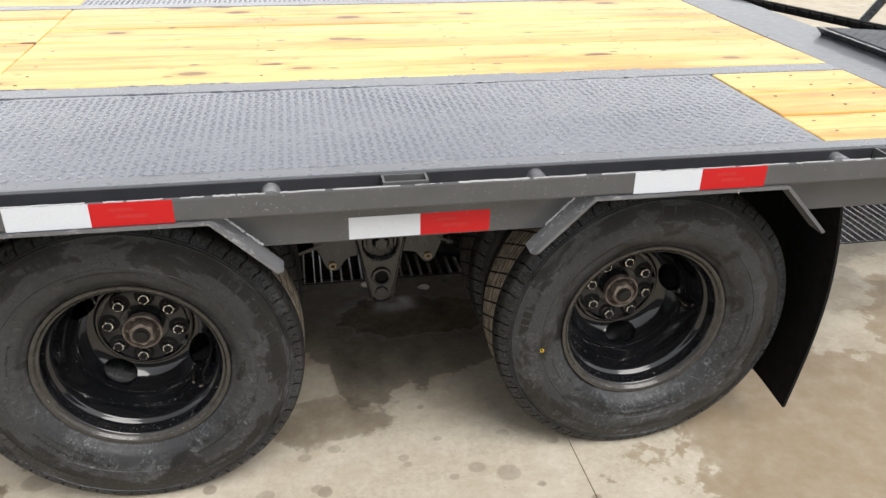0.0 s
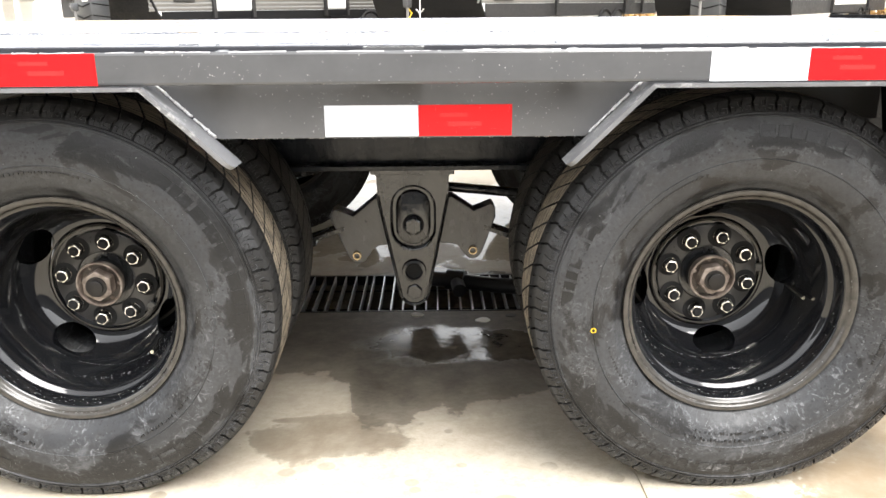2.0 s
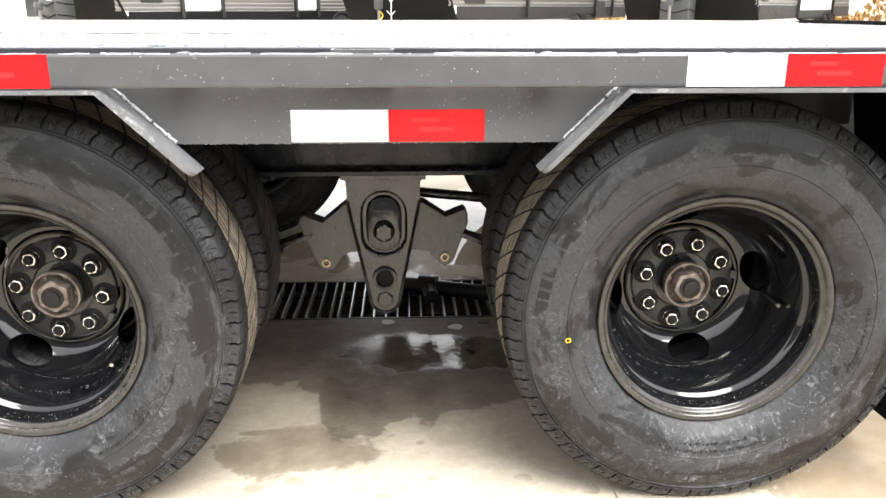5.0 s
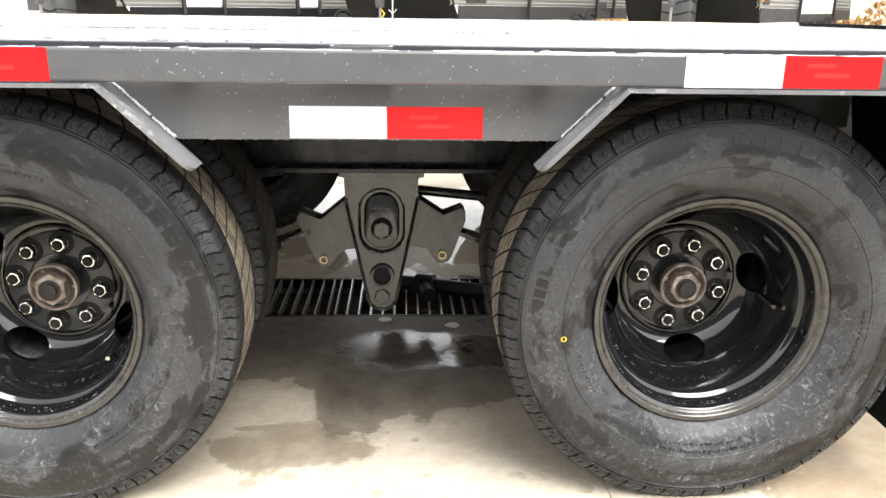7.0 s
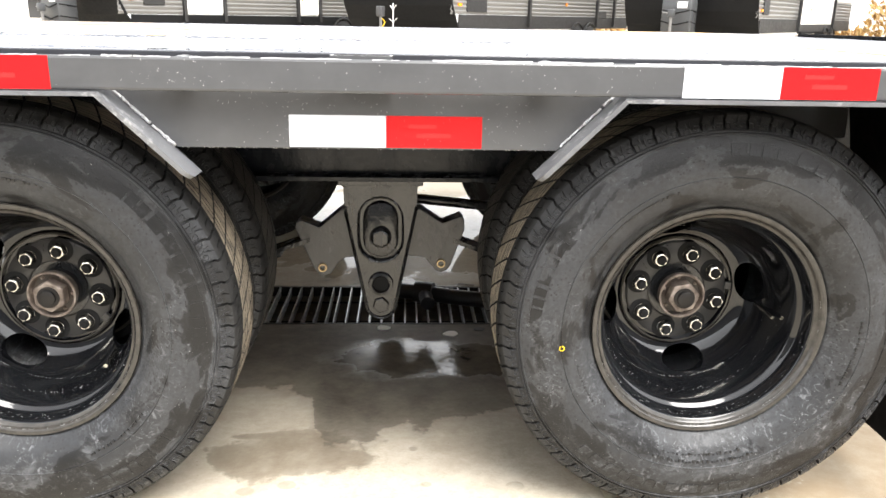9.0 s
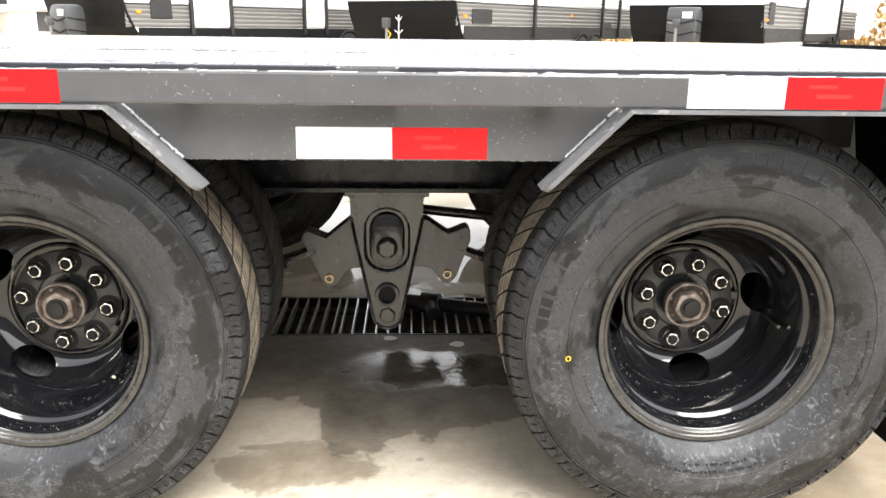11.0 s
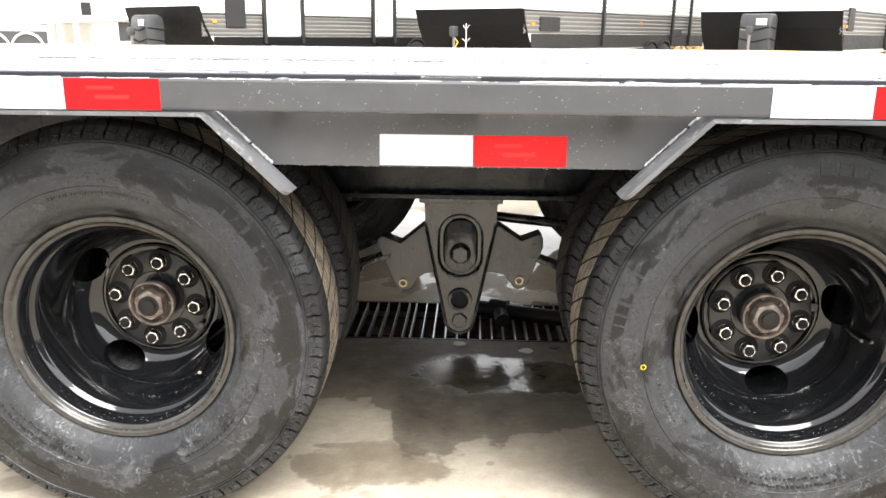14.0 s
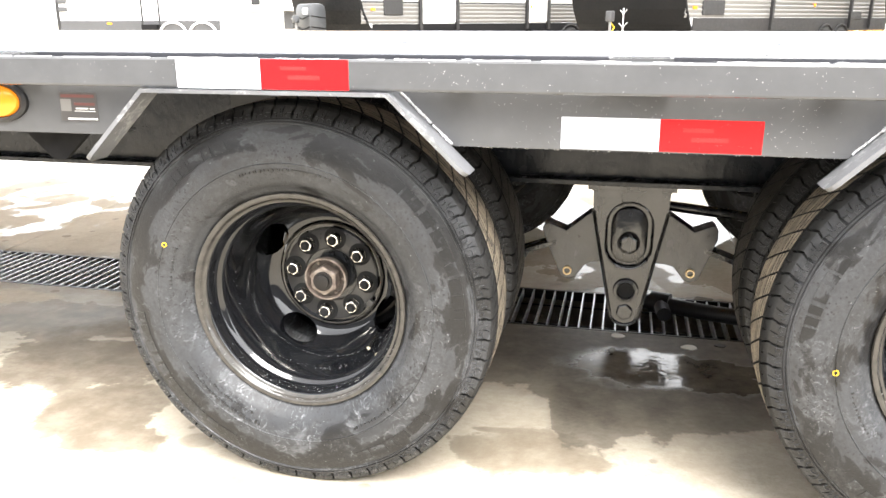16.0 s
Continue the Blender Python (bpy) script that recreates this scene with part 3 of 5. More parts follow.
grate = thing("drain_grate", "galvanised steel bar grate set in a trench drain", "drain grate", (0, 1.295, 0))
bm = bmesh.new()
for y in (-0.176, 0.176):
    box(-6, 6, y - 0.004, y + 0.004, -0.035, 0.0, 0, bm)
part("edge_bar", bm, DARK, grate)
# rods coloured near-black, for the shade inside the drain
for y in (-0.09, 0.09):
    part("cross_rod", tube([(-6, y, -0.029), (6, y, -0.029)], 0.003, 6), DARKEST, grate)
bar = part("bearing_bar", box(-0.0024, 0.0024, -0.172, 0.172, -0.032, -0.001), GALV, grate)
spots_x = [-0.2235 - 0.0386 * k for k in range(136)] + [-0.198 + 0.0386 * k for k in range(150)]
for x in spots_x:
    o = bar if x == spots_x[0] else bar.copy()
    if o is not bar:
        scene.collection.objects.link(o)
    o.location = (x, 0, 0)

hose = tagged(part("drain_hose", tube([(0.0 + 0.05 * k, 1.36 - 0.016 * k + 0.004 * math.sin(k), 0.027) for k in range(0, 15)], 0.0265, 16), HOSE, None, "", True), "black rubber hose lying across the drain grate", "hose")
part("coupling", tube([(0.07, 1.34, 0.03), (0.13, 1.32, 0.03)], 0.037, 16), HOSE, hose, "", True)
part("coupling_leg", tube([(0.1, 1.33, 0.03), (0.11, 1.24, 0.022)], 0.024, 12), HOSE, hose, "", True)

# pale splashes beside the drain
for x, y, r in ((-0.034, 1.075, 0.021), (0.176, 1.02, 0.024), (0.27, 1.06, 0.018)):
    pts = [(x + r * random.uniform(0.75, 1.15) * math.cos(q * 0.5), y + 0.8 * r * random.uniform(0.75, 1.15) * math.sin(q * 0.5)) for q in range(12)]
    own = bmesh.new()
    face = own.faces.new([own.verts.new((a, b, ground_height(y) - 0.001)) for a, b in pts])
    top = bmesh.ops.extrude_face_region(own, geom=[face])["geom"]
    bmesh.ops.translate(own, verts=[v for v in top if isinstance(v, bmesh.types.BMVert)], vec=(0, 0, 0.004))
    tagged(part("mortar_splash", own, MORTAR if x < 0.2 else TRENCH, None), "small hardened mortar splash on the wet concrete", "mortar splash", "splashes by the drain")

# unseen plain wall behind the camera, added to shape reflections and fill light
wall = tagged(part("wall_south", box(-30, 30, -7.3, -7.0, 0.0, 3.6), UNSEEN_WALL_GREY, None), "unseen plain grey wall added to shape reflections", "wall", "", "structure")
for k in range(-29, 30):
    part("wall_rib", box(k * 1.0 - 0.04, k * 1.0 + 0.04, -7.0, -6.96, 0.12, 3.6), UNSEEN_WALL_GREY, wall)

# ---- the flatbed trailer ----
MID = 1.245  # the bed's long axis
DECK = 0.897
trailer = thing("flatbed_trailer", "grey tandem dual-wheel flatbed trailer with pine and steel deck", "trailer")
FRONT, REAR = -4.6, 1.46
AXLES = (-0.655, 0.591)
HUB_Z = 0.42

# tyres
TYRE_R, RIM_R = 0.395, 0.2165


def build_tyre(parent):
    side = [(0.205, 0.058), (0.2155, 0.043), (0.2195, 0.037), (0.2225, 0.0325), (0.2285, 0.0268), (0.2345, 0.0222), (0.236, 0.0196), (0.246, 0.0128), (0.262, 0.005), (0.274, 0.0016), (0.2796, 0.0009), (0.2806, -0.0006), (0.2818, 0.0007), (0.29, 0.0), (0.3, 0.0004), (0.316, 0.0026), (0.332, 0.0062), (0.344, 0.0098), (0.3512, 0.0126), (0.3522, 0.0112), (0.3545, 0.012), (0.3555, 0.0146), (0.3568, 0.0150), (0.3576, 0.0128), (0.3596, 0.0138), (0.3606, 0.0164), (0.366, 0.0188), (0.3690, 0.0202), (0.3700, 0.0207), (0.3745, 0.0232)]
    tread = [(0.3832, 0.0285, 1), (0.388, 0.034, 1), (0.3897, 0.046, 1), (0.3904, 0.0575, 1), (0.3815, 0.0582, 0), (0.3815, 0.0668, 0), (0.3909, 0.0675, 2), (0.3912, 0.0775, 2), (0.3885, 0.0778, 0), (0.3885, 0.0796, 0), (0.3913, 0.0799, 2), (0.3915, 0.0895, 2), (0.3885, 0.0899, 0), (0.3885, 0.0921, 0), (0.3917, 0.0925, 3), (0.3918, 0.103, 3), (0.389, 0.1034, 0), (0.389, 0.1052, 0), (0.3919, 0.1056, 3), (0.392, 0.1165, 3)]
    w = 0.235
    prof = [(r, y, -1) for r, y in side] + tread
    half = list(prof)
    prof += [(r, w - y, k) for r, y, k in reversed(half)]
    pitches = 58
    cuts = (0.0, 0.012, 0.1, 0.115, 0.5, 0.51, 0.56, 0.57)
    n = pitches * 8
    slant = {0.0285: -0.1, 0.034: -0.05, 0.046: 0.08, 0.0575: 0.12, 0.0675: 0.2, 0.0775: 0.32, 0.0799: 0.35, 0.0895: 0.47, 0.0925: 0.5, 0.103: 0.62, 0.1056: 0.65, 0.1165: 0.78}
    bm = bmesh.new()
    rings = []
    for r, y, k in prof:
        ring = []
        inner_y = min(y, w - y)
        mirror = 1 if y < w / 2 else -1
        lean = slant.get(round(inner_y, 4), 0.0)
        if y > w / 2:
            lean = 1.58 - lean if lean > 0.15 else lean
        for i in range(n):
            rr, q = r, i % 8
            if k == 1 and (q in (1, 2) or (q in (5, 6) and inner_y > 0.04)):
                rr -= 0.0085 if q < 4 else 0.004
            elif k in (2, 3) and q in (1, 2):
                rr -= 0.0065
            a = 2 * math.pi * (i // 8 + cuts[q] + lean) / pitches
            z = max(rr * math.sin(a), -0.389)
            sunk = 0.0
            if k < 0 and r > 0.3655 and q in (1, 2):
                sunk = (0.007 if r > 0.3685 else 0.004) * mirror
            elif k < 0 and r > 0.372 and q in (5, 6):
                sunk = 0.004 * mirror
            ring.append(bm.verts.new((rr * math.cos(a), y + sunk, z)))
        rings.append((ring, k, r))
    for (a, ka, ra), (b, kb, rb) in zip(rings, rings[1:]):
        for i in range(n):
            f = bm.faces.new((a[i], a[(i + 1) % n], b[(i + 1) % n], b[i]))
            slit = i % 8 in (0, 1, 2)
            f.material_index = (1 if slit and min(ra, rb) > 0.3655 else 0) if ka < 0 or kb < 0 else 2 if ka == kb and ka > 1 and not slit else 1

    # moulded hooks on the blocks of the shoulder
    def face_y(r):
        for (r0, y0, _), (r1, y1, _) in zip(half, half[1:]):
            if r0 <= r <= r1:
                return y0 + (y1 - y0) * (r - r0) / (r1 - r0)
        return 0.03

    hooks = (
        [(0.16, 0.3622), (0.16, 0.3705), (0.36, 0.3712), (0.42, 0.3660), (0.30, 0.3645)],
        [(0.54, 0.3625), (0.55, 0.3682), (0.66, 0.3690), (0.68, 0.3775)],
        [(0.82, 0.3622), (0.82, 0.3705), (0.98, 0.3712)],
    )
    for p in range(pitches):
        for line in hooks:
            trio = []
            for j, (u, r) in enumerate(line):
                (ua, ra), (ub, rb) = line[max(j - 1, 0)], line[min(j + 1, len(line) - 1)]
                tang = Vector(((ub - ua) * 0.0395, rb - ra)).normalized()
                row = []
                for off, proud in ((-0.0009, -0.0003), (0.0, 0.0016), (0.0009, -0.0003)):
                    rr = r + off * tang.x
                    a = 2 * math.pi * (p + u - off * tang.y / 0.0395) / pitches
                    row.append(bm.verts.new((rr * math.cos(a), face_y(rr) - proud, max(rr * math.sin(a), -0.389))))
                trio.append(row)
            for a, b in zip(trio, trio[1:]):
                for c in (0, 1):
                    bm.faces.new((a[c], a[c + 1], b[c + 1], b[c])).material_index = 3
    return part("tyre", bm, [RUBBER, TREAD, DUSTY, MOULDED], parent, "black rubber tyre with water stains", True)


def turned_normals(data, prof):
    """True normals of a turned shape, so that cut holes leave no dents in the shine."""
    loop = prof + prof[:1]
    own = []
    for (r0, y0), (r1, y1) in zip(loop, loop[1:]):
        own.append(Vector((y1 - y0, r0 - r1)).normalized())
    count = len(own)
    ends = []
    for k, n in enumerate(own):
        before, after = own[k - 1], own[(k + 1) % count]
        ends.append(((n + before).normalized() if n.dot(before) > 0.78 else n, (n + after).normalized() if n.dot(after) > 0.78 else n))
    normals = [None] * len(data.loops)
    for f in data.polygons:
        c = Vector((math.hypot(f.center.x, f.center.z), f.center.y))
        best, gap = None, 0.0015
        for k in range(count):
            a, b = Vector(loop[k]), Vector(loop[k + 1])
            t = max(0.0, min(1.0, (c - a).dot(b - a) / (b - a).length_squared))
            d = (c - a - t * (b - a)).length
            if d < gap:
                best, gap = k, d
        a0 = math.atan2(f.center.z, f.center.x)
        flat = Vector((f.normal.x * math.cos(a0) + f.normal.z * math.sin(a0), f.normal.y))
        if best is not None and abs(flat.dot(own[best])) < 0.8:
            best = None
        for li in f.loop_indices:
            if best is None:
                normals[li] = f.normal.copy()
                continue
            v = data.vertices[data.loops[li].vertex_index].co
            a, b = Vector(loop[best]), Vector(loop[best + 1])
            p = Vector((math.hypot(v.x, v.z), v.y))
            t = max(0.0, min(1.0, (p - a).dot(b - a) / (b - a).length_squared))
            n = ends[best][0].lerp(ends[best][1], t).normalized()
            if n.dot(flat) < 0:
                n = -n
            ang = math.atan2(v.z, v.x)
            normals[li] = Vector((n.x * math.cos(ang), n.y, n.x * math.sin(ang)))
    data.normals_split_custom_set(normals)


def build_rim(name, parent):
    """The dished steel rim with four hand holes; its disc lies deep inside."""
    prof = [(0.2185, 0.0395), (0.2195, 0.0345), (0.2175, 0.0305), (0.2135, 0.0305), (0.2105, 0.0315), (0.208, 0.034), (0.2062, 0.038), (0.2035, 0.0408), (0.2, 0.0422), (0.1978, 0.0445), (0.1965, 0.049), (0.196, 0.068), (0.1948, 0.0725), (0.1922, 0.0765), (0.1878, 0.0798), (0.1845, 0.083), (0.1832, 0.088), (0.1815, 0.1), (0.1775, 0.13), (0.1755, 0.15), (0.1705, 0.17), (0.163, 0.1875), (0.152, 0.204), (0.14, 0.217), (0.1285, 0.225), (0.1205, 0.2265), (0.1165, 0.222), (0.1135, 0.2195), (0.1105, 0.2205), (0.1105, 0.2285), (0.06, 0.2285), (0.06, 0.236), (0.112, 0.236), (0.127, 0.2365), (0.139, 0.231), (0.152, 0.219), (0.164, 0.204), (0.174, 0.184), (0.181, 0.16), (0.1845, 0.108), (0.19, 0.092), (0.2, 0.085), (0.204, 0.053), (0.2105, 0.048)]
    body = part(name, lathe(prof, 96, closed=True), [RIM_BLACK, LIP], parent, "gloss black dished steel wheel", True)
    cut = bmesh.new()
    for k in range(4):
        a = math.pi / 2 * k + radians(9)
        own = bmesh.new()
        bmesh.ops.create_cone(own, segments=28, radius1=1, radius2=1, depth=0.12, cap_ends=True,
                              matrix=Matrix.Rotation(-a, 4, "Y") @ Matrix.Translation((0.146, 0.24, 0)) @ Matrix.Diagonal((0.0235, 1, 0.043, 1)) @ Matrix.Rotation(radians(90), 4, "X"))
        join(cut, own)
    cutter = part("cutter", cut, RIM_BLACK, None)
    mod = body.modifiers.new("holes", "BOOLEAN")
    mod.object, mod.solver, mod.operation = cutter, "EXACT", "DIFFERENCE"
    done = bpy.data.meshes.new_from_object(body.evaluated_get(bpy.context.evaluated_depsgraph_get()))
    body.modifiers.clear()
    body.data = done
    bpy.data.objects.remove(cutter)
    for f in done.polygons:
        r = math.hypot(f.center.x, f.center.z)
        f.material_index = 1 if (r > 0.2 and f.center.y < 0.044) or (r < 0.117 and f.center.y < 0.2235) else 0
    done.shade_smooth()
    turned_normals(done, prof)
    return body


def build_outer_wheel():
    w = build_rim("wheel", trailer)
    build_tyre(w)
    part("hub_flange", lathe([(0.056, 0.245), (0.0575, 0.2225), (0.06, 0.2205), (0.1005, 0.2205), (0.103, 0.222), (0.1035, 0.229)], 64), HUB_STEEL, w, "satin black bolt flange", True)
    part("lock_tab", box(0.098, 0.112, 0.213, 0.221, 0.004, 0.02, 0.002), HUB_STEEL, w)
    # the shade in the hub's recess, drawn as a near-black ring
    part("hub_recess", lathe([(0.0572, 0.238), (0.052, 0.25), (0.044, 0.246), (0.042, 0.226), (0.042, 0.207)], 48), DARKEST, w, "near-black ring for the shaded recess round the hub", True)
    part("hub", lathe([(0.0425, 0.209), (0.0425, 0.2), (0.0465, 0.196), (0.0475, 0.188), (0.0465, 0.184), (0.0435, 0.1835), (0.0418, 0.186), (0.0405, 0.197)], 48), RUST, w, "greasy rust-brown hub cap", True)
    part("hub_floor", lathe([(0.041, 0.1965), (0.034, 0.1965), (0.0, 0.1965)], 40), GREASE, w, "dark greasy hub floor", True)
    for k in range(6):
        a = k * math.pi / 3 + 0.7
        part("grease_lump", lathe([(0.0, -0.004), (0.0028, -0.0035), (0.0042, -0.001), (0.0044, 0.002)], 10, None, (0.0365 * math.cos(a), 0.1965, 0.0365 * math.sin(a))), RUST, w, "", True)
    part("hub_nut", hexagon(0.0325, 0.172, 0.198, (0, 0, 0), 0.2, 0.0025), RUST, w, "rust-brown hexagonal nut")
    part("spindle_end", lathe([(0.021, 0.171), (0.021, 0.168), (0.0155, 0.1675), (0.0155, 0.1625), (0.0135, 0.1615), (0.0, 0.1615)], 20), DARK, w, "", True)
    nut = lathe([(0.0145, 0.0), (0.0155, -0.002), (0.0155, -0.005), (0.0145, -0.0062)], 20)
    hexagon(0.0148, -0.02, -0.006, (0, 0, 0), 0.3, 0.0022, nut)
    first = part("lug_nut", nut, ZINC, w, "bright zinc lug nut")
    stud = part("stud", lathe([(0.0102, -0.0195), (0.0102, -0.0208), (0.0085, -0.0212), (0.007, -0.024), (0, -0.0245)], 16), DARKEST, w, "dark stud end", True)
    seat = part("nut_seat", lathe([(0.0, -0.0012), (0.0235, -0.0012), (0.0245, -0.0004), (0.0248, 0.001)], 28), DARKEST, w, "", True)
    for k in range(8):
        a = radians(31.5 + 45 * k)
        for base in (first, stud, seat):
            o = base if k == 0 else base.copy()
            if k:
                scene.collection.objects.link(o)
            o.location = (0.0825 * math.cos(a), 0.2203, 0.0825 * math.sin(a))
            o.rotation_euler = (0, 0.5 * k, 0)
    part("valve_stem", tube([(0.16, 0.2, -0.02), (0.163, 0.155, -0.024), (0.165, 0.13, -0.025)], 0.004, 8), ZINC, w, "thin metal valve stem", True)
    # raised mouldings of the sidewall: bars in place of the maker's lettering
    bm = bmesh.new()

    def arc_bar(r0, r1, a0, a1, y0, y1):
        own = bmesh.new()
        steps = max(2, int(abs(a1 - a0) / 2))
        for side in range(steps):
            b0, b1 = radians(a0 + (a1 - a0) * side / steps), radians(a0 + (a1 - a0) * (side + 1) / steps)
            vs = [own.verts.new((r * math.cos(b), y, r * math.sin(b))) for r, b, y in ((r0, b0, y0), (r1, b0, y1), (r1, b1, y1), (r0, b1, y0))]
            own.faces.new(vs)
        up = bmesh.ops.extrude_face_region(own, geom=own.faces[:])["geom"]
        bmesh.ops.translate(own, verts=[v for v in up if isinstance(v, bmesh.types.BMVert)], vec=(0, 0.003, 0))
        join(bm, own)

    widths = random.Random(11)
    for start, end in ((226, 286), (38, 92), (-28, 4), (150, 176)):
        a = start
        while a < end:
            step = widths.uniform(2.2, 5.6)
            arc_bar(0.319, 0.3395, a, a + step, 0.0022, 0.0077)
            a += step + widths.uniform(0.7, 1.6)
    tagged(part("raised_lettering", bm, RUBBER, w, "raised rubber bars"), "", "", "", "stuff")
    bm = bmesh.new()
    small = random.Random(5)
    for start, end, r0, y0 in ((250, 292, 0.2655, 0.0026), (254, 288, 0.253, 0.0081), (-24, 4, 0.2655, 0.0026), (110, 150, 0.2655, 0.0026), (196, 214, 0.253, 0.0081)):
        a = start
        while a < end:
            step = small.uniform(0.35, 1.1)
            tall = small.uniform(0.002, 0.0055)
            arc_bar(r0 + 0.0055 - tall, r0 + 0.0055, a, a + step, y0 - 0.0012, y0 - 0.0022)
            a += step + small.uniform(0.4, 1.6)
    tagged(part("small_print", bm, SMALL_PRINT, w, "tiny dark moulded bars"), "", "", "", "stuff")
    return w


def build_inner_wheel():
    w = build_rim("inner_wheel", trailer)
    tagged(w, "gloss black inner steel wheel")
    for o in outer.children:
        if o.name.startswith("tyre"):
            c = o.copy()
            c.data = o.data.copy()
            c.data.materials[2] = FAINT_DUST
            scene.collection.objects.link(c)
            c.parent = w
            c.rotation_euler = (0, 0.0, math.pi)
            c.location = (0, 0.235, 0)
    return w


outer = build_outer_wheel()
outer.location = (AXLES[1], 0.038, HUB_Z)
inner = build_inner_wheel()
TURN_IN = Matrix.Translation((0, 0.245, 0)) @ Matrix.Rotation(math.pi, 4, "Z")
inner.matrix_basis = Matrix.Translation((AXLES[1], 0.313, HUB_Z)) @ TURN_IN


# the tyres' flat foot must stay down, so a turned wheel turns only its rim and fittings
def spin(w, degrees):
    for o in w.children:
        if o.name.startswith("tyre"):
            o.rotation_euler = (0, -radians(degrees), 0)
    w.rotation_euler = (0, radians(degrees), 0)


left_wheel = copy_thing(outer, Matrix.Translation((AXLES[0], 0.038, HUB_Z)))
spin(left_wheel, 40)
copy_thing(inner, Matrix.Translation((AXLES[0], 0.313, HUB_Z)) @ TURN_IN)
for ax in AXLES:
    copy_thing(inner, Matrix.Translation((ax + 0.045, 2 * MID - 0.313 - 0.235, HUB_Z)))
    copy_thing(outer, Matrix.Translation((ax + 0.045, 2 * MID - 0.038, HUB_Z)) @ Matrix.Rotation(math.pi, 4, "Z"))

for x, z in ((0.313, 0.386), (-0.911, 0.532)):
    dot = part("paint_dot", lathe([(0.0034, 0.001), (0.0034, -0.0012), (0.0052, -0.0012), (0.0052, 0.001)], 16), YELLOW, trailer, "small yellow paint ring")
    dot.location = (x, 0.0392, z)

# rub rail, side channel and what holds them
RAIL_Y0, RAIL_Y1 = -0.052, -0.042
part("rub_rail", box(FRONT, REAR + 0.15, RAIL_Y0, RAIL_Y1, 0.8405, 0.8905, 0.0044), GREY_STEEL, trailer, "grey painted flat steel rub rail")
part("rub_rail", box(FRONT, REAR + 0.15, 2 * MID - RAIL_Y1, 2 * MID - RAIL_Y0, 0.8405, 0.8905, 0.0044), GREY_STEEL, trailer)
for name, pts in (("side_channel", [(FRONT, 0.8962), (REAR, 0.8962), (REAR, 0.8405), (FRONT, 0.8405)]),):
    part(name, prism(pts, 0.0, 0.012, 0.0015), CHANNEL_STEEL, trailer, "dark grey steel side channel")
lower = (
    [(FRONT, 0.839), (-0.865, 0.839), (-0.955, 0.749), (FRONT, 0.749)],
    [(-0.424, 0.839), (0.366, 0.839), (0.276, 0.749), (-0.328, 0.749)],
    [(0.822, 0.839), (REAR, 0.839), (REAR, 0.749), (0.912, 0.749)],
)
for pts in lower:
    part("side_skirt", prism(pts, 0.0, 0.007, 0.001), GREY_STEEL, trailer, "grey painted steel side skirt")
    x0, x1 = min(p[0] for p in pts[2:]), max(p[0] for p in pts[2:])
    part("skirt_flange", box(x0 + 0.004, x1 - 0.004, 0.004, 0.06, 0.749, 0.755, 0.001), GREY_STEEL, trailer)


def fender(x0, x1, end0, end1):
    """A bent flat bar round the wheel opening."""
    t = 0.0065
    line = [(end0, 0.711), (x0, 0.8385), (x1, 0.8385), (end1, 0.711)]
    low = [(end0 + t * 1.1, 0.707), (x0 + t * 0.6, 0.8385 - t), (x1 - t * 0.6, 0.8385 - t), (end1 - t * 1.1, 0.707)]
    bm = prism(line + low[::-1], -0.058, 0.0)
    ends = [e for e in bm.edges if all(v.co.y < -0.05 and v.co.z < 0.7115 for v in e.verts)]
    bmesh.ops.bevel(bm, geom=ends, offset=0.016, segments=4, affect="EDGES", profile=0.5)
    bar = part("fender_bar", bm, FENDER_STEEL, trailer, "bent grey steel fender bar")
    # ragged sealant where the bar meets the skirt, its wet glints put in as pale colour
    for a, b in ((line[1], line[0]), (line[2], line[3])):
        u = 0.03
        while u < 0.6:
            run = random.uniform(0.05, 0.16)
            out = 0.002 if b[0] > a[0] else -0.002
            pts = [(a[0] + (b[0] - a[0]) * v + out, random.uniform(-0.006, -0.001), a[1] + (b[1] - a[1]) * v + 0.002) for v in (u + run * j / 7 for j in range(8))]
            part("sealant", tube(pts, random.uniform(0.0014, 0.0032), 6), BRIGHT_EDGE, bar, "", True)
            u += run + random.choice((-0.02, -0.01, 0.0, 0.03))
    return bar


fender(0.366, 0.82, 0.236, 0.945)
fender(-0.865, -0.424, -0.992, -0.292)

for x in (-3.6, -3.0, -2.4, -1.9, -1.35, -0.305, 0.247, 0.956, 1.35):
    part("rail_spool", tube([(x, -0.042, 0.873), (x, -0.028, 0.873), (x, -0.014, 0.873), (x, 0.0, 0.873)], 0.0185, 18), FENDER_STEEL, trailer, "round steel rail spacer", True)
for x in (-3.4, -2.2, -1.15, -0.036, 1.1):
    bm = box(x - 0.047, x - 0.042, -0.042, 0.0, 0.843, 0.8955)
    box(x + 0.042, x + 0.047, -0.042, 0.0, 0.843, 0.8955, 0, bm)
    box(x - 0.042, x + 0.042, -0.042, -0.037, 0.843, 0.8955, 0, bm)
    box(x - 0.042, x + 0.042, -0.005, 0.0, 0.843, 0.8955, 0, bm)
    part("stake_pocket", bm, GREY_STEEL, trailer, "open square steel stake pocket")

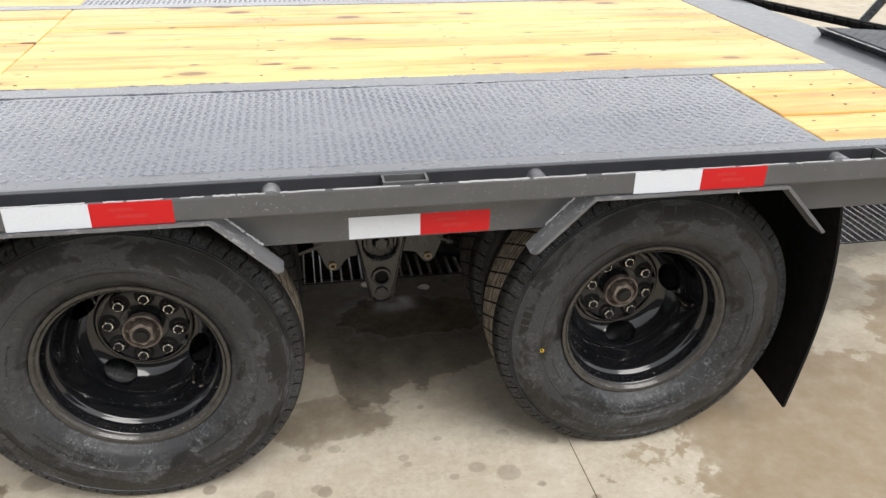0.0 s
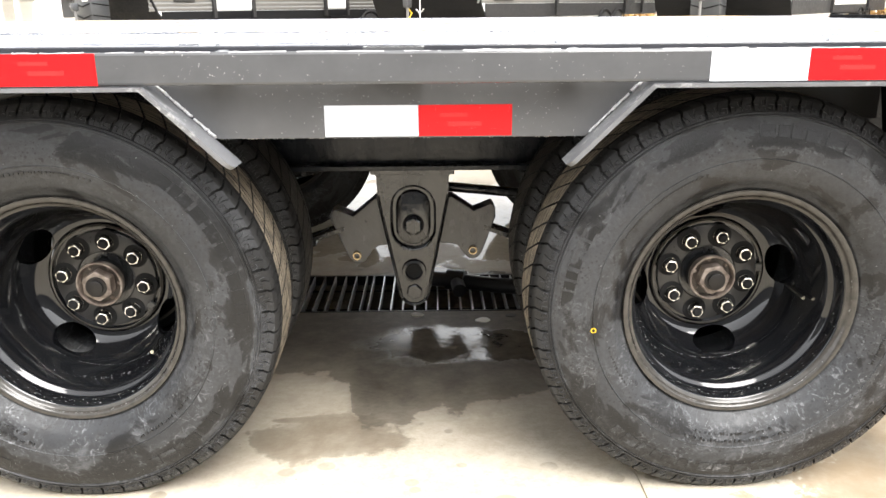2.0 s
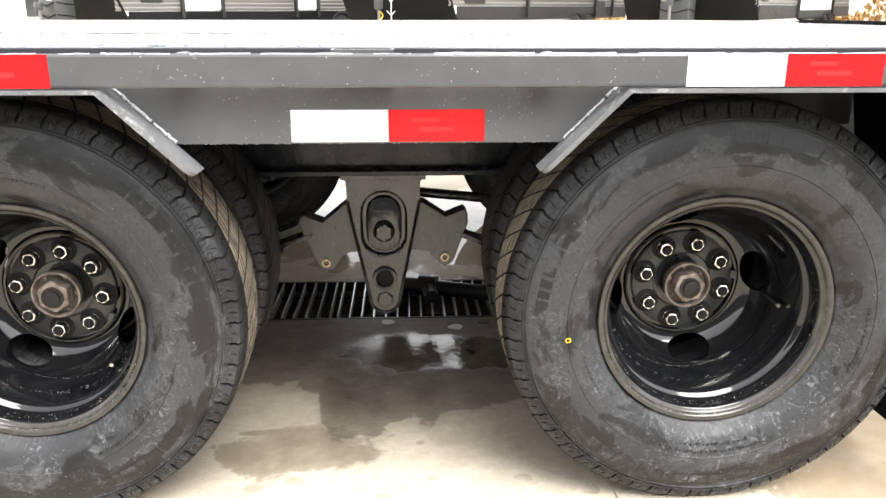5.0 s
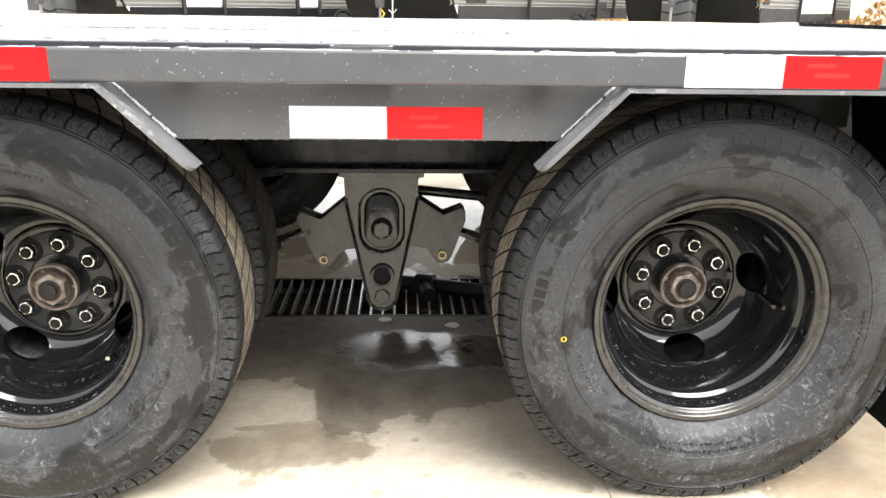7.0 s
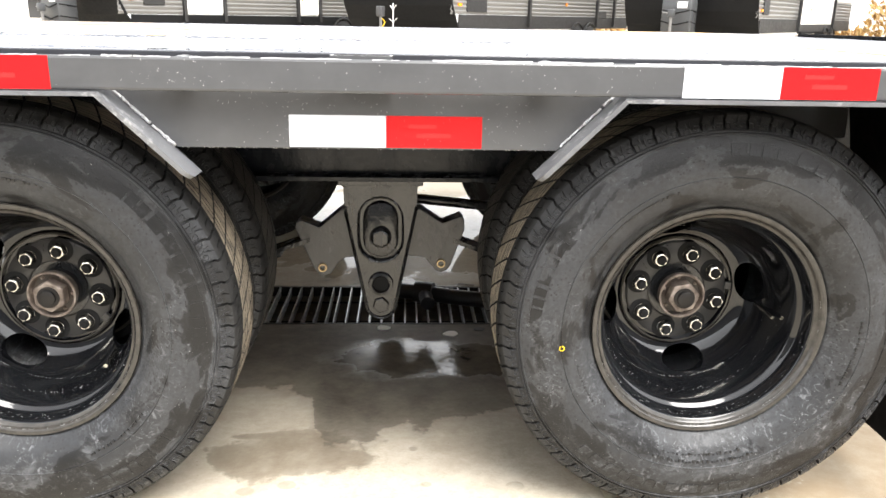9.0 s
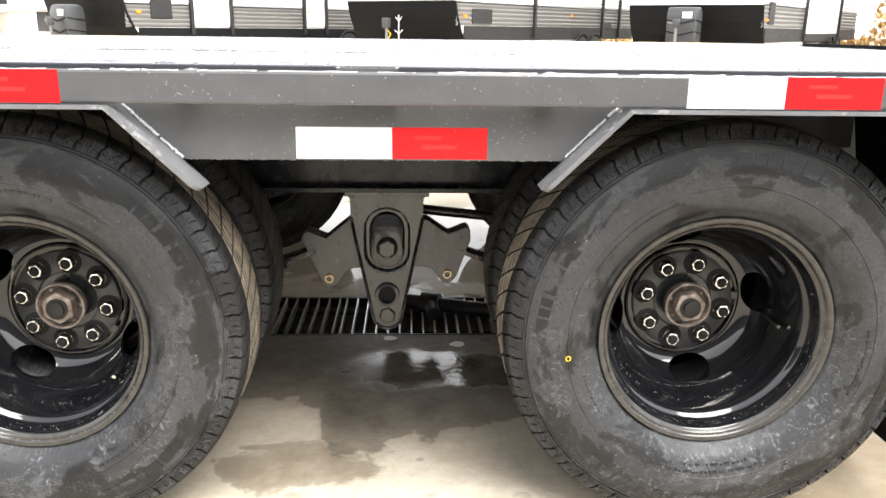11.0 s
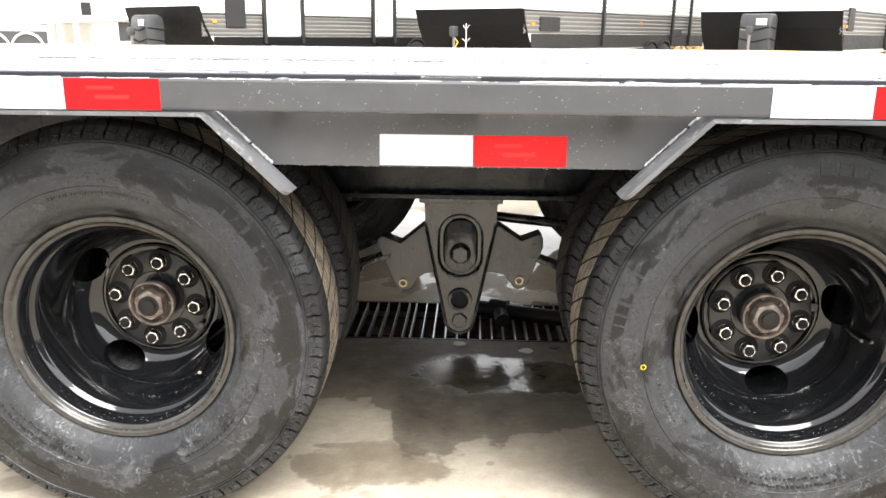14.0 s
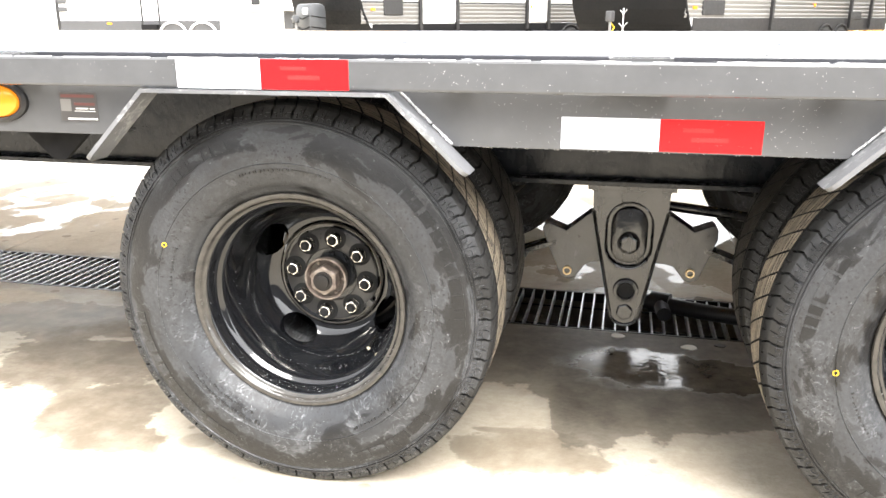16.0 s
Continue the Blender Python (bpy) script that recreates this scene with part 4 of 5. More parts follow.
# reflective tape: white and red pieces
for x, y, z in ((-0.1524, 0.0, 0.7515), (0.4525, RAIL_Y0, 0.841), (-0.7946, RAIL_Y0, 0.841), (-2.4, RAIL_Y0, 0.841)):
    high = 0.0505 if y == 0 else 0.0485
    part("white_tape", box(x, x + 0.1523, y - 0.0006, y + 0.001, z, z + high), TAPE_WHITE, trailer, "white reflective tape")
    part("red_tape", box(x + 0.1525, x + 0.3048, y - 0.0006, y + 0.001, z, z + high), TAPE_RED, trailer, "red reflective tape")

for x, y, z in ((0.0001, 0.0, 0.7515), (0.605, RAIL_Y0, 0.841), (-0.6421, RAIL_Y0, 0.841)):
    for dx, w, dz, hgt in ((0.035, 0.045, 0.031, 0.006), (0.048, 0.055, 0.016, 0.007)):
        part("print_bar", box(x + dx, x + dx + w, y - 0.0009, y, z + dz, z + dz + hgt), TAPE_FAINT, trailer, "faint unreadable print")

# amber side lamp and warning label
lamp = part("marker_lamp", lathe([(0.0, -0.019), (0.018, -0.0175), (0.028, -0.012), (0.031, 0.0), (0.031, 0.004)], 32), AMBER, trailer, "amber oval side marker lamp", True)
lamp.location, lamp.scale = (-1.2, 0.0, 0.806), (1.65, 1, 1)
part("grommet", lathe([(0.0305, -0.008), (0.034, -0.0095), (0.0385, -0.006), (0.039, 0.002)], 32), HOSE, lamp, "black rubber grommet", True)
plate = part("warning_label", box(-1.07, -0.992, -0.0008, 0.001, 0.772, 0.824), PRINT_GREY, trailer, "dark warning label with unreadable print")
for x0, x1, z0, z1, m in ((-1.066, -0.997, 0.815, 0.8205, PRINT_RED), (-1.04, -0.997, 0.801, 0.806, PRINT_RED), (-1.037, -1.012, 0.794, 0.7965, PRINT_WHITE), (-1.008, -0.998, 0.794, 0.7965, PRINT_WHITE), (-1.04, -0.997, 0.79, 0.7912, PRINT_WHITE), (-1.056, -0.994, 0.775, 0.778, PRINT_WHITE), (-1.068, -1.046, 0.79, 0.812, RV_PALE)):
    part("print_bar", box(x0, x1, -0.0014, -0.0005, z0, z1), m, plate)

# chassis below
for y in (0.60, 2 * MID - 0.60):
    s = 1 if y < MID else -1
    bm = box(FRONT, REAR, y - 0.045, y + 0.045, 0.58, 0.592, 0.002)
    box(FRONT, REAR, y - 0.005, y + 0.005, 0.592, 0.868, 0, bm)
    box(FRONT, REAR, y - 0.06, y + 0.06, 0.868, 0.878, 0.002, bm)
    part("main_beam", bm, CHASSIS_STEEL, trailer, "black steel I-beam")
for k in range(13):
    x = FRONT + 0.25 + k * 0.462
    bm = box(x - 0.004, x + 0.004, 0.66, 2 * MID - 0.66, 0.79, 0.87)
    box(x - 0.03, x + 0.03, 0.66, 2 * MID - 0.66, 0.785, 0.791, 0, bm)
    part("cross_member", bm, BLACK_STEEL, trailer, "black steel cross member")
# added sheets before the beam: light on its web put into a paler grey
for x0, x1 in ((-1.0, -0.35), (0.4, 1.045)):
    part("inner_panel", box(x0, x1, 0.52, 0.526, 0.7, 0.866, 0.001), LIT_BEAM_STEEL, trailer, "added sheet painted as the lit beam web in the wheel well")
part("gusset", prism([(-1.197, 0.748), (-1.046, 0.748), (-1.11, 0.689), (-1.135, 0.689)], 0.044, 0.056, 0.002), FLAP, trailer, "black triangular gusset")
for ax in AXLES:
    part("axle", tube([(ax, 0.262, HUB_Z), (ax, 0.5, HUB_Z), (ax, 2, HUB_Z), (ax, 2 * MID - 0.262, HUB_Z)], 0.058, 20), BLACK_STEEL, trailer, "black steel axle tube", True)
    for y in (0.52, 2 * MID - 0.52):
        part("brake_drum", lathe([(0.06, -0.05), (0.15, -0.05), (0.155, -0.04), (0.155, 0.05), (0.16, 0.055), (0.06, 0.055)], 40, None, (ax, y, HUB_Z)), BLACK_STEEL, trailer, "", True)


def suspension(y, sign):
    """Hanger, equalizer and springs on one beam; the hanger's plate lies outside."""
    def at(d):
        return y + sign * d
    cx = -0.027
    hang = [(-0.122, 0.58), (-0.122, 0.568), (-0.115, 0.562), (-0.113, 0.515)]
    foot = [(cx - 0.036 * math.cos(math.pi * k / 10), 0.268 - 0.036 * math.sin(math.pi * k / 10)) for k in range(11)]
    right = [(2 * cx - x, z) for x, z in reversed(hang)]
    outline = hang + foot + right
    slot = stadium(cx, 0.376, 0.538, 0.0535)
    bm = bmesh.new()
    for loop in (outline, slot):
        vs = [bm.verts.new((x, at(-0.012), z)) for x, z in loop]
        for a, b in zip(vs, vs[1:] + vs[:1]):
            if (a.co - b.co).length > 1e-6:
                bm.edges.new((a, b))
    bmesh.ops.remove_doubles(bm, verts=bm.verts[:], dist=1e-5)
    bmesh.ops.triangle_fill(bm, edges=bm.edges[:], use_beauty=True)
    up = bmesh.ops.extrude_face_region(bm, geom=bm.faces[:])["geom"]
    bmesh.ops.translate(bm, verts=[v for v in up if isinstance(v, bmesh.types.BMVert)], vec=(0, sign * 0.012, 0))
    h = part("hanger", bm, HANGER_STEEL, trailer, "satin black tapered equalizer hanger")
    part("back_plate", prism(outline, at(0.09), at(0.1), 0.003), HANGER_STEEL, h)
    rim = []
    for (x, z) in outline[3:-3]:
        rim.append((x, at(-0.0135), z))
    part("edge_bead", tube(rim, 0.004, 8), HANGER_STEEL, h, "", True)
    part("cap_plate", box(-0.128, 0.074, min(at(-0.016), at(0.1)), max(at(-0.016), at(0.1)), 0.566, 0.5795, 0.002), HANGER_STEEL, h)
    part("pocket_floor", prism(stadium(cx, 0.374, 0.54, 0.0555), at(0.0005), at(0.006)), HANGER_STEEL, h)
    part("pocket_lip", tube([(x, at(-0.0125), z) for x, z in slot + slot[:1]], 0.0028, 8), HANGER_STEEL, h, "", True)
    part("boss", prism(stadium(cx, 0.3875, 0.5265, 0.0425), at(-0.0105), at(0.0005), 0.0055), HANGER_STEEL, h, "", True)
    part("bolt", hexagon(0.0235, min(-0.034 * sign, -0.012 * sign), max(-0.034 * sign, -0.012 * sign), (cx, y, 0.441), 0.5, 0.004), HANGER_STEEL, h, "large black hexagonal bolt")
    part("bolt_washer", lathe([(0.0, -0.0185 * sign), (0.026, -0.0185 * sign), (0.0265, -0.0155 * sign)], 28, None, (cx, y, 0.441)), DARKEST, h, "", True)
    part("bushing", lathe([(0.0195, -0.008 * sign), (0.0195, -0.02 * sign), (0.022, -0.022 * sign), (0.0285, -0.0205 * sign), (0.031, -0.01 * sign)], 28, None, (cx, y, 0.322)), HANGER_STEEL, h, "", True)
    # a flat black disc drawn in for the shade down the bore
    part("bore", lathe([(0.0196, -0.0128 * sign), (0.0, -0.0128 * sign)], 24, None, (cx, y, 0.322)), DARKEST, h, "black disc for the shade in the bore")
    part("lower_bolt", hexagon(0.021, min(-0.018 * sign, -0.01 * sign), max(-0.018 * sign, -0.01 * sign), (cx, y, 0.266), 0.3, 0.003), HANGER_STEEL, h)
    half = [(-0.122, 0.5), (-0.177, 0.454), (-0.222, 0.472), (-0.233, 0.463), (-0.235, 0.45), (-0.192, 0.348), (-0.183, 0.335), (-0.171, 0.330), (-0.152, 0.335), (-0.143, 0.348), (-0.131, 0.366), (-0.115, 0.377), (-0.08, 0.38)]
    other = [(0.03, 0.383), (0.06, 0.382), (0.082, 0.377), (0.1, 0.354), (0.109, 0.343), (0.121, 0.34), (0.135, 0.345), (0.144, 0.357), (0.178, 0.45), (0.177, 0.473), (0.168, 0.484), (0.123, 0.466), (0.07, 0.502)]
    eq = part("equalizer", prism(half + other, at(0.022), at(0.078), 0.002), ROCKER_STEEL, trailer, "dark grey steel equalizer rocker")
    for x, z in ((-0.171, 0.352), (0.121, 0.364)):
        part("grease_ring", lathe([(0.0075, 0.0), (0.0075, -0.008 * sign), (0.0102, -0.008 * sign), (0.0112, 0.0)], 18, None, (x, at(0.022), z)), BRASS, eq, "brass bushing ring", True)
    for ax, tip in ((AXLES[0], -0.2), (AXLES[1], 0.15)):
        for leaf in range(4):
            reach = 1 - 0.16 * leaf
            pts = []
            for k in range(13):
                u = k / 12 * 2 - 1
                pts.append((ax + (tip - ax) * u * reach, 0.428 - 0.09 * (1 - (u * reach) ** 2) - 0.0115 * leaf))
            line = pts + [(x, z - 0.011) for x, z in reversed(pts)]
            part("spring_leaf", prism(line, at(0.02), at(0.08)), BLACK_STEEL, trailer, "black leaf of a spring")


suspension(0.592, 1)
suspension(2 * MID - 0.592, -1)
part("brake_line", tube([(0.0, 0.68, 0.515), (0.07, 0.68, 0.512), (0.27, 0.68, 0.492), (0.6, 0.68, 0.47)], 0.0125, 10), BLACK_STEEL, trailer, "black air pipe", True)

# mud flap behind the rear wheel
bm = bmesh.new()
grid = []
for i in range(15):
    z = 0.83 - 0.7 * i / 14
    u = i / 14
    bulge = 1.004 + 0.044 * math.sin(math.pi * min(1, u * 0.98)) + 0.012 * u
    grid.append([bm.verts.new((bulge + 0.009 * j + 0.003 * math.sin(j * 1.3 + i * 0.4), 0.02 + 0.54 * j / 6, z - 0.006 * j)) for j in range(7)])
for a, b in zip(grid, grid[1:]):
    for j in range(6):
        bm.faces.new((a[j], a[j + 1], b[j + 1], b[j]))
up = bmesh.ops.extrude_face_region(bm, geom=bm.faces[:])["geom"]
bmesh.ops.translate(bm, verts=[v for v in up if isinstance(v, bmesh.types.BMVert)], vec=(0.008, 0, 0))
part("mud_flap", bm, FLAP, trailer, "curved black rubber mud flap", True)

def tread_lugs(parent, x0, x1, y0, y1, top, paint):
    """Raised lugs at right angles to their neighbours."""
    verts, faces = [], []
    step = 0.0198
    for i in range(int((x1 - x0) / step)):
        for j in range(int((y1 - y0) / step)):
            cx, cy = x0 + 0.014 + i * step, y0 + 0.012 + j * step
            ang = radians(45 if (i + j) % 2 else -45)
            c, sn = math.cos(ang), math.sin(ang)
            # paint and wear fill some lugs more than others
            worn = 1.0 + 0.35 * math.sin(cx * 7.3 + 2.1 * math.sin(cy * 11)) * math.sin(cy * 9.1 + cx * 3) + random.uniform(-0.3, 0.3)
            o = len(verts)
            for u, v, z in ((-0.0098, 0, 0), (-0.0052, -0.0052, 0), (0.0052, -0.0052, 0), (0.0098, 0, 0), (0.0052, 0.0052, 0), (-0.0052, 0.0052, 0), (-0.006, 0, 0.0013 * worn), (0.006, 0, 0.0013 * worn)):
                verts.append((cx + u * c - v * sn, cy + u * sn + v * c, top + z))
            faces += [tuple(o + q for q in f) for f in ((0, 1, 6), (1, 2, 7, 6), (2, 3, 7), (3, 4, 7), (4, 5, 6, 7), (5, 0, 6))]
    data = bpy.data.meshes.new("tread_relief")
    data.from_pydata(verts, [], faces)
    data.materials.append(paint)
    lugs = new("tread_relief", data)
    lugs.parent = parent
    return tagged(lugs, "raised diamond lugs of the tread plate", "", "", "stuff")


# deck: steel frame strips, tread plates, planks
for y0, y1 in ((0.0122, 0.055), (0.63, 0.705)):
    for s in (0, 1):
        a, b = (y0, y1) if not s else (2 * MID - y1, 2 * MID - y0)
        part("deck_strip", box(FRONT, 1.4065, a, b, 0.882, DECK + 0.0005, 0.0015), SEAM_STEEL, trailer, "slate grey steel deck strip")
PLATE_X0, PLATE_X1 = -1.05, 0.965
for y in (0.0555, 0.63, 0.705):
    x = PLATE_X0
    while x < 0.95:
        run = random.uniform(0.08, 0.3)
        n = int(run / 0.012)
        part("weld_bead", tube([(x + 0.012 * k, y + random.uniform(-0.0012, 0.0012), DECK + random.uniform(-0.0012, 0.0008)) for k in range(max(n, 3))], 0.0019, 6), SEAM_STEEL, trailer, "", True)
        x += run + random.uniform(0.02, 0.25)
for s in (0, 1):
    a, b = (0.0555, 0.6295) if not s else (2 * MID - 0.6295, 2 * MID - 0.0555)
    sheet = part("tread_plate", box(PLATE_X0, PLATE_X1, a, b, 0.886, 0.8955, 0.001), PLATE_STEEL, trailer, "slate grey diamond tread plate")
    tread_lugs(sheet, PLATE_X0, PLATE_X1, a, b, 0.8954, PLATE_STEEL)


def plank(x0, x1, y0, y1, top=DECK, wood_kind=WOOD):
    lift = random.uniform(-0.003, 0.0012)
    return part("plank", box(x0, x1, y0 + random.uniform(0.0015, 0.0045), y1 - random.uniform(0.0015, 0.0045), top - 0.036, top + lift, 0.004), wood_kind, trailer)


for k in range(6):
    y0 = 0.7065 + k * 0.1797
    for x0, x1 in ((-2.75, -1.058), (-1.055, 1.405)):
        plank(x0, x1, y0, y0 + 0.1797)
    plank(FRONT, -2.753, y0, y0 + 0.1797)
for s in (0, 1):
    for k in range(3):
        y0 = 0.0565 + k * 0.191
        y1 = y0 + 0.191
        if s:
            y0, y1 = 2 * MID - y1, 2 * MID - y0
        plank(0.972, 1.404, y0, y1, DECK, WARM_WOOD)
        plank(FRONT, -1.052, y0, y1)
for x0, x1 in ((FRONT, PLATE_X0 - 0.003), (0.97, REAR)):
    part("deck_pan", box(x0, x1, 0.014, 0.63, 0.852, 0.858), GREY_STEEL, trailer, "grey steel pan under the planks")
verts, faces = [], []
screws = [(x, 0.7065 + k * 0.1797 + d) for x in (-4.4, -3.5, -2.6, -1.14, -0.98, -0.35, 0.28, 0.86, 1.19, 1.33) for k in range(6) for d in (0.05, 0.13)]
screws += [(x, 0.0565 + k * 0.191 + d) for x in (1.03, 1.2, 1.34) for k in range(3) for d in (0.05, 0.14)]
for x, y in screws:
    if random.random() < 0.25:
        continue
    xx, yy = x + random.uniform(-0.014, 0.014), y + random.uniform(-0.012, 0.012)
    o = len(verts)
    verts += [(xx + 0.0058 * math.cos(q), yy + 0.0044 * math.sin(q), DECK + 0.0016) for q in (0, 1.05, 2.09, 3.14, 4.19, 5.24)]
    faces.append(tuple(range(o, o + 6)))
data = bpy.data.meshes.new("screw_pattern")
data.from_pydata(verts, [], faces)
data.materials.append(DARK)
o = new("screw_pattern", data)
o.parent = trailer
tagged(o, "dark screw heads in the planks", "", "", "stuff")

# rear: cross plate, toothed bar, ramps
part("rear_plate", box(1.407, REAR + 0.22, 0.0, 2 * MID, 0.874, 0.8965, 0.002), REAR_STEEL, trailer, "slate grey steel rear cross plate")
bm = box(0, 1.5, 0, 0.025, -0.02, 0.012, 0.002)
for k in range(26):
    prism([(0.02 + 0.056 * k, 0.008), (0.062 + 0.056 * k, 0.008), (0.062 + 0.056 * k, -0.01)], -0.016, 0.0, 0, bm)
bar_rear = part("toothed_bar", bm, FLAP, trailer, "black toothed steel bar")
bar_rear.matrix_basis = pose(1.6, 1.95, DECK, 0, 0, -69)
ramp = part("ramp", prism([(0.0, 0.0), (1.6, 0.0), (1.6, -0.07), (0.06, -0.05)], 0.0, 0.62, 0.003), BLACK_STEEL, trailer, "black-sided loading ramp with tread plate")
ramp.matrix_basis = pose(1.6, 0.46, 0.925, 0, 4, 0)
sheet = part("ramp_tread", box(0.03, 1.59, 0.02, 0.6, -0.002, 0.003), RAMP_STEEL, ramp)
tread_lugs(sheet, 0.03, 1.0, 0.02, 0.6, 0.0029, RAMP_STEEL)
part("ramp_stay", tube([(2.03, 1.6, 0.6), (2.42, 1.6, 1.12)], 0.02, 8), BLACK_STEEL, trailer, "black ramp stay")


# ---- parked travel trailers behind ----
ANGLE = 38


def corrugated(u0, u1, z0, z1, pitch=0.078):
    """A ribbed wall sheet on the plane y = 0, ribs running along x."""
    prof = []
    z = z0
    while z < z1 - 1e-6:
        prof += [(z, 0.0), (z + pitch * 0.62, -0.024), (z + pitch * 0.78, -0.02)]
        z += pitch
    prof.append((z1, 0.0))
    bm = bmesh.new()
    rows = [[bm.verts.new((u, y, z)) for u in (u0, u1)] for z, y in prof]
    for a, b in zip(rows, rows[1:]):
        bm.faces.new((a[0], a[1], b[1], b[0]))
    up = bmesh.ops.extrude_face_region(bm, geom=bm.faces[:])["geom"]
    bmesh.ops.translate(bm, verts=[v for v in up if isinstance(v, bmesh.types.BMVert)], vec=(0, 0.01, 0))
    return bm


def travel_trailer(x, y, length, doors, posts, hatches, fitting, label, low=0.0, lift=0.0, tank=0.0, jack=0.0, axles=(5.7, 6.5), skirt_paint=None):
    rv = thing("travel_trailer", label, "camper", (x, y, 0.1), "parked travel trailers")
    rv.rotation_euler = (0, 0, radians(90 - ANGLE))
    W, T = 2.44, 3.1
    lean = [(0.36, 0.52), (0.2, 0.75), (0.08, 1.0), (0.0, 1.29), (0.05, 1.9), (0.4, 2.7), (0.75, T), (length, T), (length, 0.52 + lift)]
    part("body", prism(lean, 0.0, W, 0.01), RV_WHITE, rv, "white gelcoat body")
    cap = [(0.345, 0.525), (0.185, 0.75), (0.065, 1.0), (-0.012, 1.285), (0.03, 1.285), (0.11, 1.0), (0.23, 0.75), (0.39, 0.525)]
    part("front_cap", prism(cap, -0.032, W + 0.032, 0.004), RV_BLACK, rv, "black lower front cap")
    part("cap_edge", prism([(-0.02, 1.285), (0.05, 1.285), (0.05, 1.31), (-0.02, 1.31)], -0.014, W + 0.014, 0.003), RV_WHITE, rv)
    part("skirt", box(0.3, length, -0.022, 0.0, 0.5 + lift, 0.76 + lift, 0.003), skirt_paint or RV_BLACK, rv, "dark lower skirt")
    edges = sorted([0.06] + [e for d in doors for e in d] + [length])
    for u0, u1 in zip(edges[0::2], edges[1::2]):
        if u1 - u0 > 0.05:
            part("siding", corrugated(u0, u1, 0.765 + lift, 1.13 + lift), RV_SILVER, rv, "ribbed silver siding")
            part("stripe", box(u0, u1, -0.017, -0.001, 1.132 + lift, 1.17 + lift), RV_GREY, rv, "dark stripe")
            part("upper_siding", corrugated(u0, u1, 1.172 + lift, 2.1), RV_WHITE, rv, "ribbed white siding")
    for u0, u1 in doors:
        d = part("door", box(u0 + 0.01, u1 - 0.01, -0.03, 0.0, 0.79, 2.5, 0.006), RV_WHITE, rv, "white entry door")
        part("door_frame", box(u0 - 0.02, u0 + 0.02, -0.036, 0.0, 0.74, 2.55), RV_GREY, d)
        part("step", box(u0 + 0.05, u1 - 0.05, -0.1, 0.0, 0.6, 0.63), RV_BLACK, rv, "black folding step")
    for u in posts:
        part("awning_post", box(u - 0.035, u + 0.035, -0.075, -0.015, 0.64, 2.6, 0.004), RV_GREY, rv, "dark grey awning post")
    for u0, u1, z0, z1 in hatches:
        part("hatch", box(u0, u1, -0.04, 0.0, z0, z1, 0.015), RV_GREY, rv, "dark plastic hatch")
    part("marker", box(0.27, 0.36, -0.045, -0.01, 1.0, 1.05, 0.006), AMBER, rv, "amber side marker")
    part("marker", box(4.4, 4.46, -0.035, -0.01, 1.07, 1.13, 0.006), AMBER, rv)
    for u in axles:
        part("road_wheel", lathe([(0.0, -0.015), (0.16, -0.005), (0.18, -0.025), (0.33, -0.01), (0.345, 0.02), (0.345, 0.2)], 28, None, (u, -0.03, 0.33)), HOSE, rv, "black trailer tyre", True)
        arch = [(u + 0.37 * math.cos(math.pi * k / 10), 0.33 + 0.37 * math.sin(math.pi * k / 10)) for k in range(11)]
        part("wheel_arch", tube([(a, -0.04, z + 0.03) for a, z in arch], 0.02, 6), RV_GREY, rv, "", True)
    # tongue and what stands on it
    for s in (0.35, W - 0.35):
        part("tongue", tube([(0.6, s, 0.48), (-1.3, W / 2, 0.48)], 0.05, 6), RV_BLACK, rv, "black steel tongue")
    if fitting == "tanks":
        outline = [(tank - 0.6, 0.5), (tank - 0.61, 1.1 - low), (tank - 0.58, 1.2 - low), (tank - 0.53, 1.235 - low), (tank - 0.34, 1.235 - low), (tank - 0.27, 1.2 - low), (tank - 0.24, 1.1 - low), (tank - 0.24, 0.5)]
        c = part("tank_cover", prism(outline, W / 2 - 0.27, W / 2 + 0.27, 0.035), TANK_GREY, rv, "moulded grey propane tank cover", True)
        part("gauge_window", box(tank - 0.618, tank - 0.595, W / 2 - 0.2, W / 2 - 0.02, 1.04 - low, 1.15 - low, 0.004), RV_WHITE, c, "pale gauge window")
        j = part("jack_head", box(jack - 1.26, jack - 1.15, W / 2 - 0.055, W / 2 + 0.055, 0.88 - low, 1.02 - low, 0.02), TANK_GREY, rv, "grey tongue jack head", True)
        part("jack_handle", tube([(jack - 1.2, W / 2, 0.95 - low), (jack - 1.2, W / 2 + 0.16, 0.96 - low)], 0.014, 6), RV_PALE, j)
        for z in (0.78, 0.98):
            part("moulded_band", tube([(tank - 0.612, W / 2 - 0.25 + 0.05 * k, z - low + 0.012 * abs(k - 5) - 0.03) for k in range(11)], 0.011, 6), RV_BLACK, c, "", True)
            part("moulded_band", tube([(tank - 0.58 + 0.032 * k, W / 2 - 0.274, z - low + 0.03 - 0.004 * k) for k in range(11)], 0.01, 6), RV_BLACK, c, "", True)
    else:
        j = part("jack_head", box(jack - 1.27, jack - 1.14, W / 2 - 0.06, W / 2 + 0.06, 0.8, 0.98, 0.02), RV_BAND, rv, "grey electric tongue jack", True)
        part("cable", tube([(jack - 1.2, W / 2, 0.8), (jack - 1.14, W / 2 - 0.05, 0.7), (jack - 1.2, W / 2 - 0.02, 0.6)], 0.012, 6), YELLOW, j, "yellow cable")
        part("mast", tube([(jack - 1.12, W / 2 - 0.22, 0.5), (jack - 1.12, W / 2 - 0.22, 1.03)], 0.009, 6), RV_WHITE, rv, "slim white mast")
